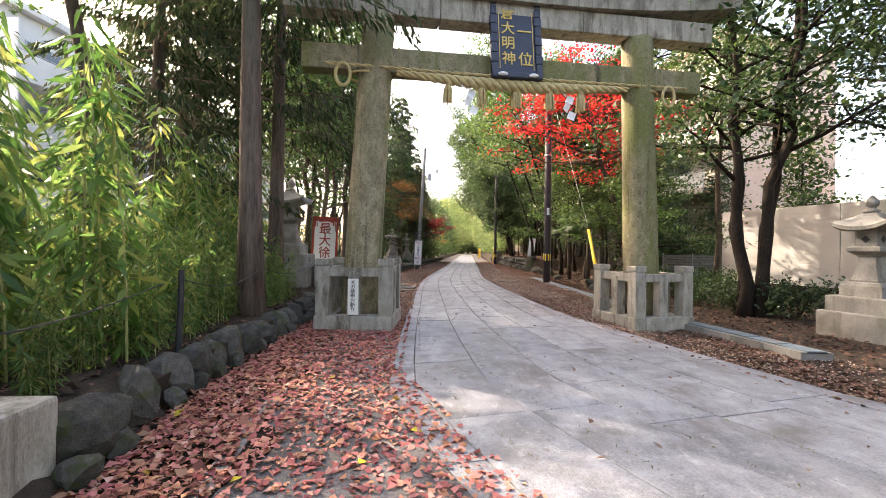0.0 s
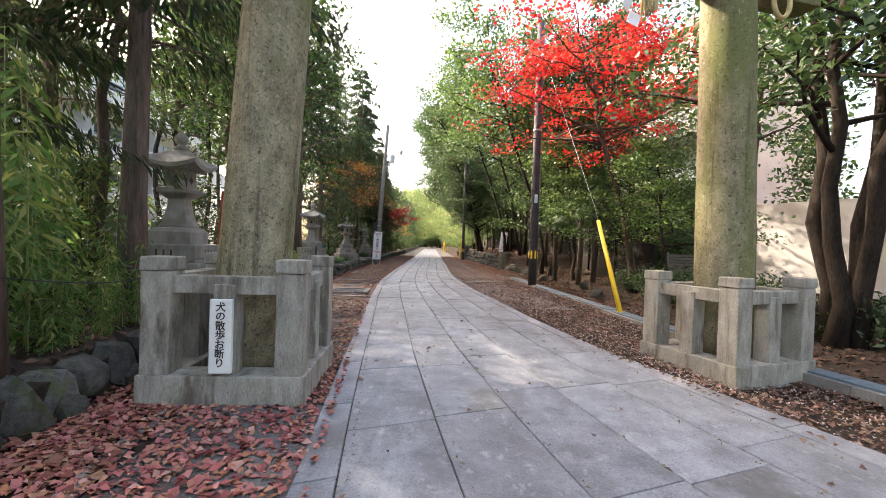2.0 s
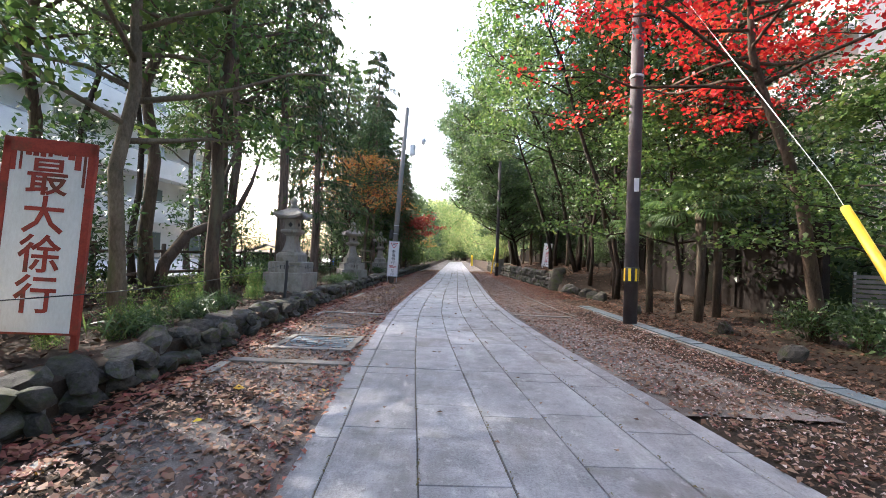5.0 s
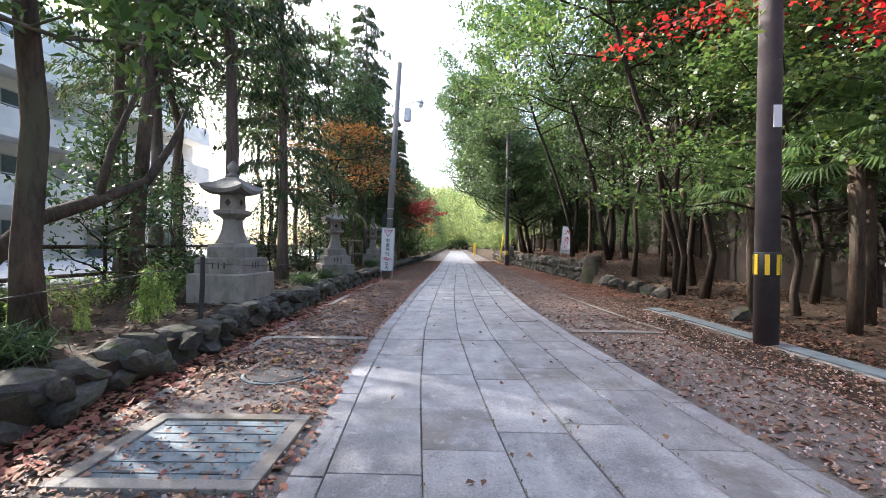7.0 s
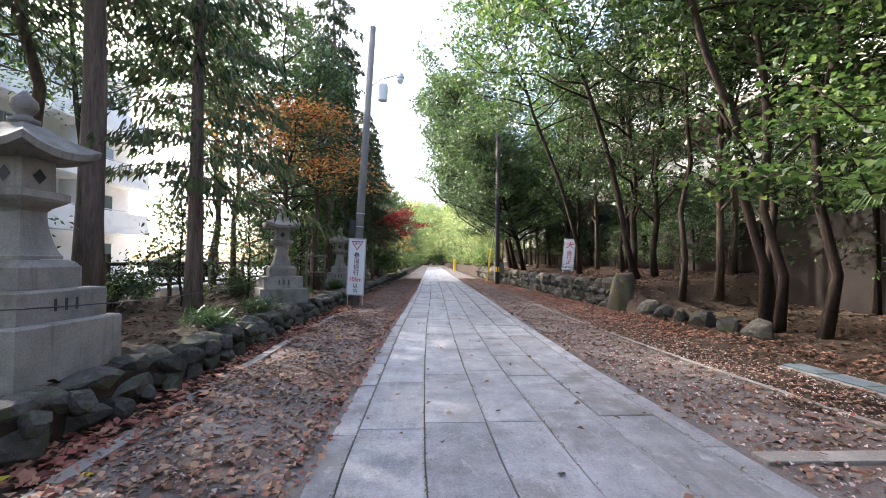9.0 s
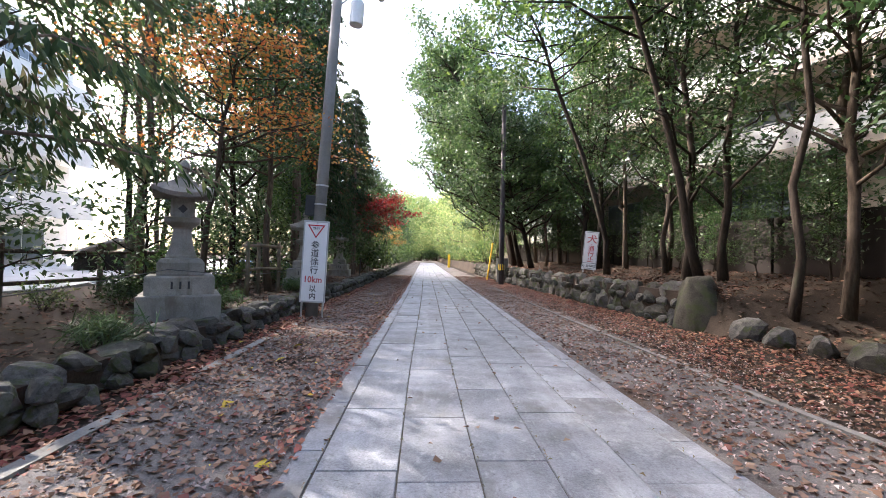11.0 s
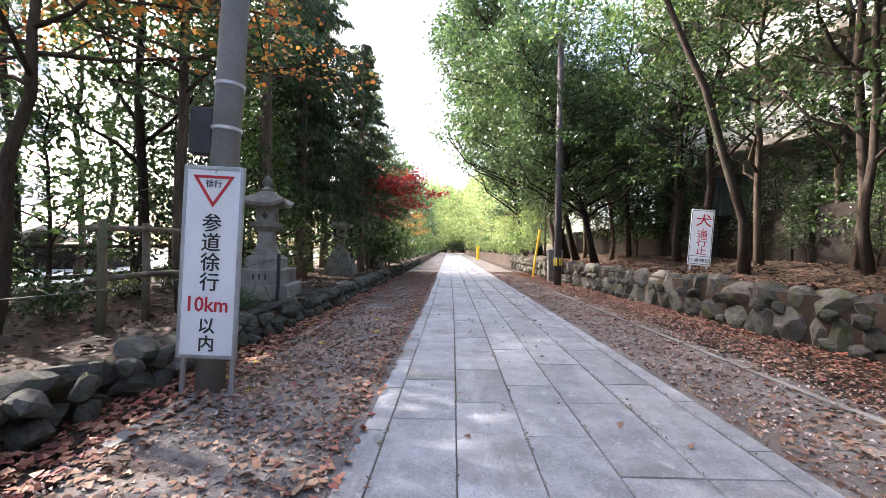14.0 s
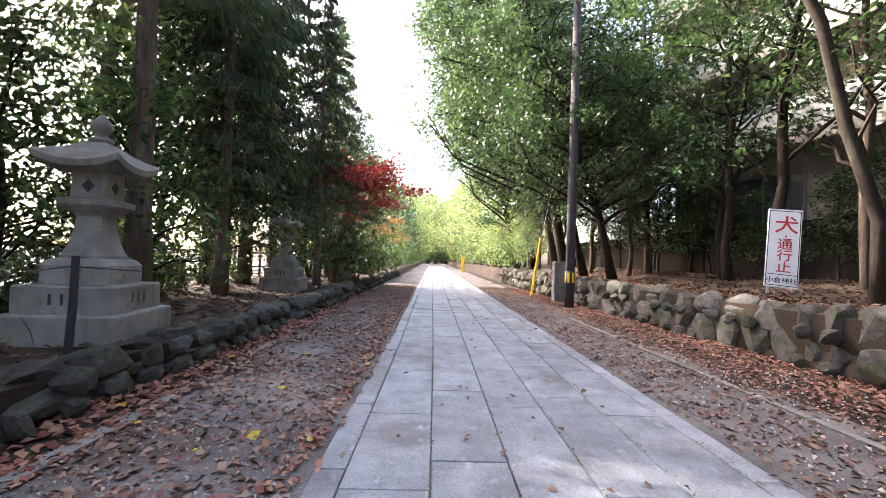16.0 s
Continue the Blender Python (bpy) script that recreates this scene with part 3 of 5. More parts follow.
def fence_foot(s, ox, oy, group, turn):
    """Square stone enclosure round a pillar: a plinth, eight posts with caps, and rails."""
    f = empty("stone_fence", TORII @ pose(s * SPAN + ox, oy, -0.09 if s > 0 else 0.0, 0, 0, turn), "low square weathered granite fence round the gate pillar", "stone fence", group)
    h = 0.69
    for a, (px, py, sx, sy) in enumerate(((0, -h + 0.15, 2 * h, 0.3), (0, h - 0.15, 2 * h, 0.3), (-h + 0.15, 0, 0.3, 2 * h - 0.6), (h - 0.15, 0, 0.3, 2 * h - 0.6))):
        part("plinth", box((sx, sy, 0.34), (px, py, -0.1), 0.012), FENCE_STONE, f)
    q = h - 0.14
    for cx in (-1, 0, 1):
        for cy in (-1, 0, 1):
            if cx == 0 and cy == 0:
                continue
            corner = cx != 0 and cy != 0
            wide, tall = (0.235, 0.875) if corner else (0.19, 0.77)
            post = part("post", box((wide, wide, tall), (cx * q, cy * q, 0.238), 0.01), FENCE_STONE, f)
            if corner:
                part("post_cap", box((wide + 0.02, wide + 0.02, 0.115), (cx * q, cy * q, 1.117), 0.012, taper=0.97), FENCE_STONE, post)
    for k in (-1, 1):
        part("rail", box((2 * q - 0.236, 0.15, 0.15), (0, k * q, 0.925), 0.008), FENCE_STONE, f)
        part("rail", box((0.15, 2 * q - 0.236, 0.15), (k * q, 0, 0.925), 0.008), FENCE_STONE, f)
    return f


fence_left = fence_foot(-1, 0.02, 0.0, "stone fences at the gate's feet", -9.3)
fence_right = fence_foot(1, 0.0, 0.0, "stone fences at the gate's feet", 6.5)

plaque = empty("notice_plate", TORII @ pose(-SPAN + 0.02, 0, 0, 0, 0, -9.3) @ pose(0.0, -0.685, 0.27), "narrow white notice plate with black writing on the stone fence", "notice")
part("board", box((0.18, 0.045, 0.62), (0, 0, 0.0), 0.006), PLAQUE_WHITE, plaque)
for i, ch in enumerate("犬の散歩お断り"):
    writing(ch, 0.085, INK, plaque, (0, -0.0245, 0.56 - i * 0.078), "character")

# rope, tassels and paper strips
rope = empty("sacred_rope", TORII @ pose(0, -0.30, 0), "twisted straw rope under the tie beam", "rope")
for k in range(3):
    pts, rad = [], []
    for i in range(150):
        u = i / 149
        x = -2.25 + 4.6 * u
        sag = 4.66 - 0.10 * math.sin(math.pi * u)
        thick = 0.028 + 0.038 * math.sin(math.pi * u)
        ang = x * 13 + k * 2.094
        pts.append((x, thick * math.cos(ang), sag + thick * math.sin(ang)))
        rad.append(thick * 0.95)
    part("strand", tube(pts, rad, 7), ROPE, rope, smooth=True)
for k in range(2):
    pts = [(-3.55 + 7.2 * i / 120, 0.02 + 0.016 * math.cos(i * 0.9 + k * 3.14), 4.77 - 0.03 * math.sin(math.pi * i / 120) + 0.016 * math.sin(i * 0.9 + k * 3.14)) for i in range(121)]
    part("carrier_cord", tube(pts, 0.018, 6), ROPE, rope, smooth=True)
for s in (-1, 1):
    ring = [(s * 3.22 + 0.16 * math.cos(a) * 0.8, -0.03, 4.56 + 0.2 * math.sin(a)) for a in np.linspace(0, 2 * math.pi, 24, endpoint=False)]
    part("end_loop", tube(ring, 0.03, 6, True), ROPE, rope, smooth=True)
    ring = [(s * SPAN * 0.985 + 0.29 * math.cos(a), 0.30 + 0.29 * math.sin(a), 4.66) for a in np.linspace(0, 2 * math.pi, 24, endpoint=False)]
    part("pillar_binding", tube(ring, 0.022, 6, True), ROPE, rope, smooth=True)
for i, x in enumerate((-1.28, -0.64, 0.03, 0.70, 1.34)):
    ta = empty("straw_tassel", TORII @ pose(x, -0.30, 4.14), "pale straw tassel hanging from the rope", "tassel", "straw tassels on the rope")
    bm = bmesh.new()
    rng = random.Random(i)
    for a in range(26):
        an, r = rng.uniform(0, 6.28), rng.uniform(0.02, 0.105)
        add_tube(bm, [(0.03 * math.cos(an), 0.03 * math.sin(an), 0.40), (r * 0.85 * math.cos(an), r * 0.85 * math.sin(an), 0.26), (r * math.cos(an), r * math.sin(an), rng.uniform(0.0, 0.03))], [0.014, 0.02, 0.012], 5)
    tagged(part("straw_skirt", bm, ROPE, ta), kind="stuff")
    part("binding", turned([(0.05, 0.33), (0.066, 0.35), (0.066, 0.38), (0.045, 0.40)], 12), ROPE, ta)
for i, x in enumerate((-0.95, 1.02)):
    sh = empty("paper_streamer", TORII @ pose(x, -0.31, 4.0, 0, 0, 12), "white folded zigzag paper streamer on the rope", "paper streamer", "paper streamers")
    bm = bmesh.new()
    for k in range(4):
        add_box(bm, (0.15, 0.004, 0.17), (0, 0, 0), 0, pose((0.06 if k % 2 else -0.04) + k * 0.03, 0.01 * k, 0.46 - k * 0.15, 12 * (-1) ** k, 0, 15 * (-1) ** k) @ pose(0, 0, 0, 0, 22, 0))
    part("folds", bm, PAPER, sh)

tablet = empty("name_tablet", TORII @ pose(0.02, -0.36, 4.78, -9, 0, 0), "dark navy shrine name tablet with gold characters", "name tablet")
part("board", box((0.78, 0.08, 1.75), (0, 0, 0.0), 0.01), NAVY, tablet)
for s in (-1, 1):
    bm = bmesh.new()
    for k in range(9):
        add_box(bm, (0.13 + 0.02 * (k % 2), 0.12, 0.20), (s * 0.44, -0.02, -0.02 + k * 0.2), 0.03)
    part("carved_frame", bm, NAVY, tablet)
    part("gold_line", box((0.012, 0.01, 1.6), (s * 0.335, -0.044, 0.07)), GOLD, tablet)
part("carved_frame", box((1.0, 0.13, 0.12), (0, -0.02, -0.12), 0.03), NAVY, tablet)
part("carved_frame", box((1.0, 0.13, 0.12), (0, -0.02, 1.76), 0.03), NAVY, tablet)
for s in (-1, 1):
    bm = turned([(0.01, -0.03), (0.07, -0.02), (0.085, 0.02), (0.05, 0.05), (0.01, 0.06)], 12)
    bmesh.ops.scale(bm, vec=(1.2, 0.6, 0.7), verts=bm.verts)
    b = part("cloud_bracket", bm, PAPER, tablet, "white carved cloud bracket")
    b.matrix_local = pose(s * 0.3, -0.1, -0.08)
for i, ch in enumerate("小倉大明神"):
    writing(ch, 0.28, GOLD, tablet, (-0.16, -0.046, 1.55 - i * 0.315), "character", depth=0.008)
for ch, z in zip("正一位", (1.45, 0.87, 0.29)):
    writing(ch, 0.30, GOLD, tablet, (0.17, -0.046, z), "character", depth=0.008)

# ---- stone lanterns ----


def lantern(x, y, z, turn, label, k=1.0, base=0.44, group="stone lanterns along the avenue"):
    """A votive lantern: stepped square bases, flared shaft, platform, fire box, curved roof, jewel."""
    L = empty("stone_lantern", pose(x, y, z, 0, 0, turn) @ Matrix.Diagonal((0.9 * k, 0.9 * k, k, 1)), label, "stone lantern", group)
    part("plinth", turned([(0.60, -0.15), (0.60, base - 0.02), (0.585, base)], square=True), GRANITE, L)
    z1 = base + 0.002
    part("second_step", turned([(0.50, z1), (0.50, z1 + 0.26), (0.485, z1 + 0.28)], square=True), GRANITE, L)
    z2 = z1 + 0.284
    part("third_step", turned([(0.345, z2), (0.345, z2 + 0.19), (0.30, z2 + 0.245), (0.25, z2 + 0.26)], square=True), GRANITE, L)
    z3 = z2 + 0.262
    shaft = [(0.235, z3), (0.235, z3 + 0.03)]
    for i in range(11):
        u = i / 10
        shaft.append((0.225 - 0.085 * math.sin(u * math.pi / 2) ** 0.8, z3 + 0.04 + 0.40 * u))
    shaft += [(0.155, z3 + 0.46), (0.165, z3 + 0.47)]
    part("shaft", turned(shaft, square=True), GRANITE, L)
    z4 = z3 + 0.472
    part("platform", turned([(0.16, z4), (0.25, z4 + 0.06), (0.27, z4 + 0.085), (0.27, z4 + 0.145), (0.20, z4 + 0.165)], square=True), GRANITE, L)
    z5 = z4 + 0.167
    fire = part("fire_box", turned([(0.185, z5), (0.178, z5 + 0.28)], square=True), GRANITE, L)
    for a in range(4):
        part("lattice_window", box((0.10, 0.008, 0.10), (0, 0, 0), 0, pose(0, 0, 0, 0, 0, 90 * a) @ pose(0, -0.182, z5 + 0.07) @ pose(0, 0, 0.05, 0, 45, 0) @ pose(0, 0, -0.05)), BLACK, fire, "small dark pierced window")
    z6 = z5 + 0.278
    # roof: swept hip with thick upturned corners
    bm = bmesh.new()
    n = 12
    levels = ((0.45, 0.0, 0.09), (0.34, 0.075, 0.05), (0.24, 0.145, 0.02), (0.16, 0.215, 0.0), (0.11, 0.25, 0.0))
    rim = []
    for r, h, up in levels:
        ring = []
        for sx, sy in ((-1, -1), (1, -1), (1, 1), (-1, 1)):
            for i in range(n // 2):
                a, b2 = Vector((sx, sy)), Vector((-sy, sx))
                p = a + (b2 - a) * (i / (n // 2))
                lift = up * abs(2 * i / (n // 2) - 1) ** 2.2
                ring.append((p.x * r, p.y * r, z6 + 0.07 + h + lift))
        rim.append(ring)
    low = [[(px * 0.5, py * 0.5, z6) for px, py, pz in rim[0]], [(px * 0.97, py * 0.97, pz - 0.065) for px, py, pz in rim[0]]]
    add_rings(bm, low + rim)
    bmesh.ops.recalc_face_normals(bm, faces=bm.faces)
    part("roof", bm, GRANITE, L, "curved stone roof with upturned corners")
    z7 = z6 + 0.318
    jewel = [(0.125, z7), (0.13, z7 + 0.05), (0.075, z7 + 0.07), (0.06, z7 + 0.10), (0.09, z7 + 0.12), (0.115, z7 + 0.17), (0.105, z7 + 0.225), (0.06, z7 + 0.27), (0.02, z7 + 0.315), (0.004, z7 + 0.32)]
    part("jewel", turned(jewel, 16), GRANITE, L, "rounded pointed stone finial", True)
    for i in range(3):
        part("inscription", box((0.03, 0.004, 0.11), (-0.12 + i * 0.12, -0.501, z1 + 0.09)), INK, L)
        part("inscription", box((0.004, 0.03, 0.11), (0.501, -0.12 + i * 0.12, z1 + 0.09)), INK, L)
    return L


LANTERNS = (
    (-5.2, 12.75, 0.3, 4, 1.2, 0.50), (-5.04, 21.48, 0.3, -3, 0.98, 0.52), (-4.98, 28.05, 0.24, 28, 0.97, 0.46),
    (-5.0, 34.95, 0.12, 6, 1.0, 0.46), (-5.2, 41.6, 0.25, 3, 0.9, 0.42), (-5.1, 47.8, 0.25, 3, 0.9, 0.44), (-5.0, 54.5, 0.25, 3, 0.9, 0.44), (7.3, 8.9, -0.1, 20, 1.02, 0.45),
)
for x, y, z, turn, k, base in LANTERNS:
    lantern(x, y, z, turn, "grey granite votive lantern on stepped square bases" if k < 1.1 else "large pale granite votive lantern beside the gate", k, base)
block = empty("stone_block", pose(-4.36, 12.85, 0.25, 0, 0, 3) @ Matrix.Diagonal((0.5, 0.8, 1, 1)), "plain low granite block beside the lantern", "stone block")
part("body", box((0.42, 0.6, 0.72), (0, 0, 0), 0.015), GRANITE, block)
corner = empty("corner_stone", pose(-2.78, 2.78, -0.08, 0, 0, 8), "squared lichen-spotted granite block at the wall's end", "stone block")
part("body", box((0.6, 0.5, 0.60), (0, 0, 0), 0.03), FENCE_STONE, corner)

# ---- signs ----
slow = empty("slow_sign", pose(-3.60, 30.36, 0.0, 0, 2.2, 3), "white upright slow-down sign with black and red characters on steel legs", "sign")
part("panel", box((0.48, 0.03, 1.66), (0, 0, 0.33), 0.004), SIGN_WHITE, slow)
for s in (-1, 1):
    part("edge", box((0.03, 0.05, 1.70), (s * 0.243, 0, 0.31), 0.006), STEEL, slow)
    part("leg", box((0.035, 0.04, 0.45), (s * 0.215, 0.04, -0.12), 0.004), STEEL, slow)
for z in (0.31, 1.975):
    part("edge", box((0.455, 0.05, 0.035), (0, 0, z), 0.006), STEEL, slow)
tri = bmesh.new()
outer = [(-0.18, 1.925), (0.18, 1.925), (0.0, 1.645)]
inner = [(-0.135, 1.90), (0.135, 1.90), (0.0, 1.69)]
for i in range(3):
    j = (i + 1) % 3
    vs = [tri.verts.new((p[0], -0.019, p[1])) for p in (outer[i], outer[j], inner[j], inner[i])]
    tri.faces.new(vs)
bmesh.ops.remove_doubles(tri, verts=tri.verts, dist=0.0005)
ret = bmesh.ops.extrude_face_region(tri, geom=tri.faces[:])
bmesh.ops.translate(tri, vec=(0, -0.003, 0), verts=[v for v in ret["geom"] if isinstance(v, bmesh.types.BMVert)])
part("triangle", tri, RED_INK, slow, "red give-way triangle outline")
writing("徐行", 0.07, INK, slow, (0, -0.018, 1.855), "lettering")
for ch, z in zip("参道徐行", (1.51, 1.34, 1.165, 0.99)):
    writing(ch, 0.172, INK, slow, (0, -0.018, z), "character", bold=0.009)
writing("10km", 0.185, RED_INK, slow, (0, -0.018, 0.79), "lettering", squash=0.92, bold=0.012)
for ch, z in zip("以内", (0.60, 0.445)):
    writing(ch, 0.15, INK, slow, (0.0, -0.018, z), "character", bold=0.009)

red_sign = empty("speed_sign", pose(-4.66, 13.95, 0.34, -2, 2.0, 12) @ Matrix.Scale(1.06, 4), "rusted red-framed white sign with faded red characters", "sign")
part("panel", box((0.72, 0.03, 1.78), (0, 0, 0.16), 0.004), RUST_WHITE, red_sign)
for s in (-1, 1):
    part("frame_side", box((0.065, 0.04, 1.78), (s * 0.345, -0.004, 0.16), 0.005), RUST_RED, red_sign)
    part("leg", box((0.05, 0.05, 2.0), (s * 0.33, 0.04, -0.15), 0.004), RUST_RED, red_sign)
part("frame_top", box((0.755, 0.04, 0.13), (0, -0.004, 1.82), 0.005), RUST_RED, red_sign)
part("frame_foot", box((0.755, 0.036, 0.02), (0, 0, 0.15), 0.004), RUST_RED, red_sign)
for ch, z in zip("最大徐行", (1.60, 1.25, 0.89, 0.52)):
    writing(ch, 0.37, RUST_RED, red_sign, (0, -0.019, z), "character", squash=0.95, bold=0.012)
drips = random.Random(12)
for i in range(11):
    ln, wd = (drips.choice((0.12, 0.2, 0.3)) if i in (0, 1, 9, 10) else drips.choice((0.02, 0.035, 0.05))) * drips.uniform(0.8, 1.2), drips.uniform(0.02, 0.06)
    part("rust_run", box((wd, 0.003, ln), (-0.29 + i * 0.058, -0.0185, 1.825 - ln), 0.0, taper=1.0), RUST_RED, red_sign)

dog_sign = empty("no_dogs_sign", pose(5.36, 38.3, 0.93, -8, 5, -22) @ Matrix.Diagonal((1.1, 1, 1.02, 1)), "white sign with red characters leaning above the stone wall", "sign")
part("panel", box((0.50, 0.025, 1.52), (0, 0, 0.0), 0.004), SIGN_WHITE, dog_sign)
for s in (-1, 1):
    part("border_line", box((0.012, 0.004, 1.46), (s * 0.23, -0.0145, 0.03)), INK, dog_sign)
    part("leg", box((0.04, 0.04, 1.4), (s * 0.18, 0.03, -0.18), 0.004), STEEL, dog_sign)
for z in (0.03, 0.24, 1.478):
    part("border_line", box((0.448, 0.004, 0.012), (0, -0.0145, z)), INK, dog_sign)
writing("犬", 0.36, RED_INK, dog_sign, (0.03, -0.0135, 1.22), "character")
writing("・", 0.15, RED_INK, dog_sign, (0.03, -0.0135, 0.99), "character")
for ch, z in zip("通行止", (0.84, 0.62, 0.40)):
    writing(ch, 0.235, RED_INK, dog_sign, (0.02, -0.0135, z), "character")
writing("小倉神社", 0.115, INK, dog_sign, (0, -0.0135, 0.138), "lettering")

# ---- poles ----


def brown_pole(x, y, z, r, h, label, band_z=0.98):
    p = empty("utility_pole", pose(x, y, z), label, "utility pole", "utility poles")
    part("shaft", turned([(r, -0.2), (r * 0.97, h * 0.3), (r * 0.8, h)], 20), POLE_BROWN, p, smooth=True)
    part("marker_band", turned([(r * 1.0, band_z - 0.01), (r * 1.035, band_z), (r * 1.035, band_z + 0.32), (r * 1.0, band_z + 0.33)], 20), BLACK, p, "black marker band", True)
    for k in range(7):
        an = 2 * math.pi * k / 7 + 0.3
        part("yellow_stripe", box((0.055, 0.012, 0.28), (0, -r * 1.035, band_z + 0.02), 0.003, pose(0, 0, 0, 0, 0, math.degrees(an))), YELLOW, p, "yellow reflective stripe")
    return p


pole_a = brown_pole(3.4, 19.72, -0.02, 0.15, 9.5, "dark brown painted utility pole with a yellow and black band")
part("number_plate", box((0.11, 0.01, 0.3), (0, -0.155, 3.0), 0.003), PAPER, pole_a, "small white number plate")
part("band_clamp", turned([(0.15, 5.6), (0.156, 5.61), (0.156, 5.65), (0.15, 5.66)], 20), STEEL, pole_a)
part("conduit", tube([(0.16, 0.05, 0.3), (0.155, 0.05, 4), (0.14, 0.05, 9)], 0.022, 8), POLE_GREY, pole_a)
pole_b = brown_pole(2.55, 42.2, -0.02, 0.13, 9.0, "dark brown utility pole standing at the foot of the stone wall", 0.72)

guy = empty("guy_wire", pose(3.92, 13.6, -0.03), "steel guy wire with a long yellow plastic guard", "guy wire")
top = Vector((3.4 - 3.92, 19.6 - 13.6, 8.6))
dirv = top.normalized()
side = Vector((-0.02, 0.64, 1.0)).normalized()
part("guard", tube([side * 0.02, side * 1.3, side * 2.55], [0.052, 0.052, 0.048], 14), YELLOW, guy, "yellow plastic guard tube", True)
part("cable", tube([side * 2.5, side * 2.9, top], 0.0045, 6), STEEL, guy)

grey = empty("lamp_pole", pose(-3.62, 30.48, 0.0, 0, 3.2, 0), "grey concrete lamp pole behind the slow-down sign", "lamp pole")
part("shaft", turned([(0.125, -0.2), (0.12, 3), (0.095, 8.5)], 20), POLE_GREY, grey, smooth=True)
for z in (2.75, 2.35, 1.95):
    part("strap", turned([(0.122, z), (0.132, z + 0.003), (0.132, z + 0.03), (0.122, z + 0.033)], 20), STEEL, grey)
part("meter_box", box((0.2, 0.16, 0.42), (-0.2, 0.0, 2.12), 0.015), BLACK, grey, "black meter box")
part("lamp_arm", tube([(0, 0, 6.6), (0.35, -0.1, 6.85), (0.9, -0.2, 7.0)], 0.025, 8), STEEL, grey)
head = part("lamp_head", turned([(0.02, 0.12), (0.06, 0.1), (0.12, 0.0), (0.13, -0.06), (0.11, -0.07)], 14), STEEL, grey)
head.matrix_local = pose(0.95, -0.2, 6.95)
part("lamp_globe", turned([(0.10, -0.08), (0.11, -0.14), (0.07, -0.22), (0.01, -0.24)], 14), SIGN_WHITE, head)
trans = part("transformer", turned([(0.14, 0), (0.15, 0.02), (0.15, 0.46), (0.12, 0.52), (0.02, 0.54)], 16), SIGN_WHITE, grey, "pale cylindrical housing")
trans.matrix_local = pose(0.45, -0.1, 6.2)

# far yellow utility guard and notice board by the second pole
far_guy = empty("guy_wire", pose(2.5, 46.5, 0.0), "steel guy wire with a yellow guard near the second pole", "guy wire")
part("guard", tube([(0, 0, 0.02), (0.16, 0, 1.15), (0.3, 0, 2.2)], 0.05, 12), YELLOW, far_guy)
part("cable", tube([(0.3, 0, 2.15), (0.7, -1.0, 5.5), (0.1, -4.2, 8.5)], 0.008, 5), STEEL, far_guy)
marker = empty("yellow_marker", pose(1.9, 74, 0), "bright yellow roadside marker post beside the avenue", "marker post")
part("post", box((0.3, 0.3, 1.6), (0, 0, 0), 0.05), YELLOW, marker)
slabstone = empty("stone_tablet", pose(3.0, 44.3, 0.0, -3, 0, 15), "upright grey stone tablet at the wall's end", "stone tablet")
part("body", box((0.7, 0.2, 1.35), (0, 0, -0.05), 0.03, taper=0.92), GRANITE, slabstone)

# rope posts on the left terrace, with wire
for i, y in enumerate((5.0, 19.3, 33.9, 41.2)):
    x = along(LEFT_WALL, y) - 0.35
    st = empty("stake", pose(x, y, 0.25, 0, 2, 0), "thin dark wooden stake carrying a wire", "stake", "wire stakes")
    part("post", tube([(0, 0, -0.1), (0.01, 0, 0.5), (0, 0, 0.92)], [0.034, 0.032, 0.03], 9), BLACK, st)
wire = bmesh.new()
pts = []
ys = (1.2, 5.0, 7.4, 10.8, 19.3, 27.0, 33.9, 41.2, 48)
for a, b in zip(ys, ys[1:]):
    for i in range(8):
        u = i / 8
        y = a + (b - a) * u
        pts.append((along(LEFT_WALL, y) - 0.35, y, 1.08 - 0.18 * math.sin(math.pi * u)))
add_tube(wire, pts, 0.006, 5)
w = new("wire", mesh_of("wire", wire, BLACK))
tagged(w, "thin dark wire strung along the terrace edge", "wire")

# bamboo rail fence deep on the left
rail_fence = empty("rail_fence", Matrix(), "dark wooden post and rail fence behind the lanterns", "fence")
for i in range(28):
    y = 2 + i * 2.0
    part("post", tube([(-7.6, y, 0.2), (-7.6, y + 0.02, 1.45)], 0.05, 7), BARK, rail_fence)
for i in range(14):
    for z in (0.75, 1.25):
        part("rail", tube([(-7.6, 2 + 4 * i, z), (-7.58, 4 + 4 * i, z + 0.02), (-7.6, 6 + 4 * i, z)], 0.035, 6), BARK, rail_fence)

# short post and rail frame and a low shed beyond the slow-down sign
frame_fence = empty("post_rail_frame", pose(-5.3, 31.3, 0.36, 0, 0, -6), "short weathered wooden post and rail frame on the terrace", "fence")
for i, (x, y) in enumerate(((0, 0), (-0.12, 0.75), (0.05, 1.5))):
    part("post", tube([(x, y, -0.2), (x + 0.01, y, 0.6), (x, y, 1.22)], [0.05, 0.048, 0.045], 9), BARK_PALE, frame_fence, smooth=True)
for z in (0.55, 1.12):
    part("rail", tube([(-0.02, -0.15, z), (-0.06, 0.75, z + 0.02), (0.07, 1.65, z)], 0.036, 8), BARK_PALE, frame_fence, smooth=True)
shed = empty("low_shed", pose(-14.6, 41.5, 0.4, 0, 0, 20), "low dark shed with a tan pitched roof beyond the trees", "shed")
part("wall", box((3.0, 3.6, 0.75), (0, 0, 0)), BARK_DARK, shed)
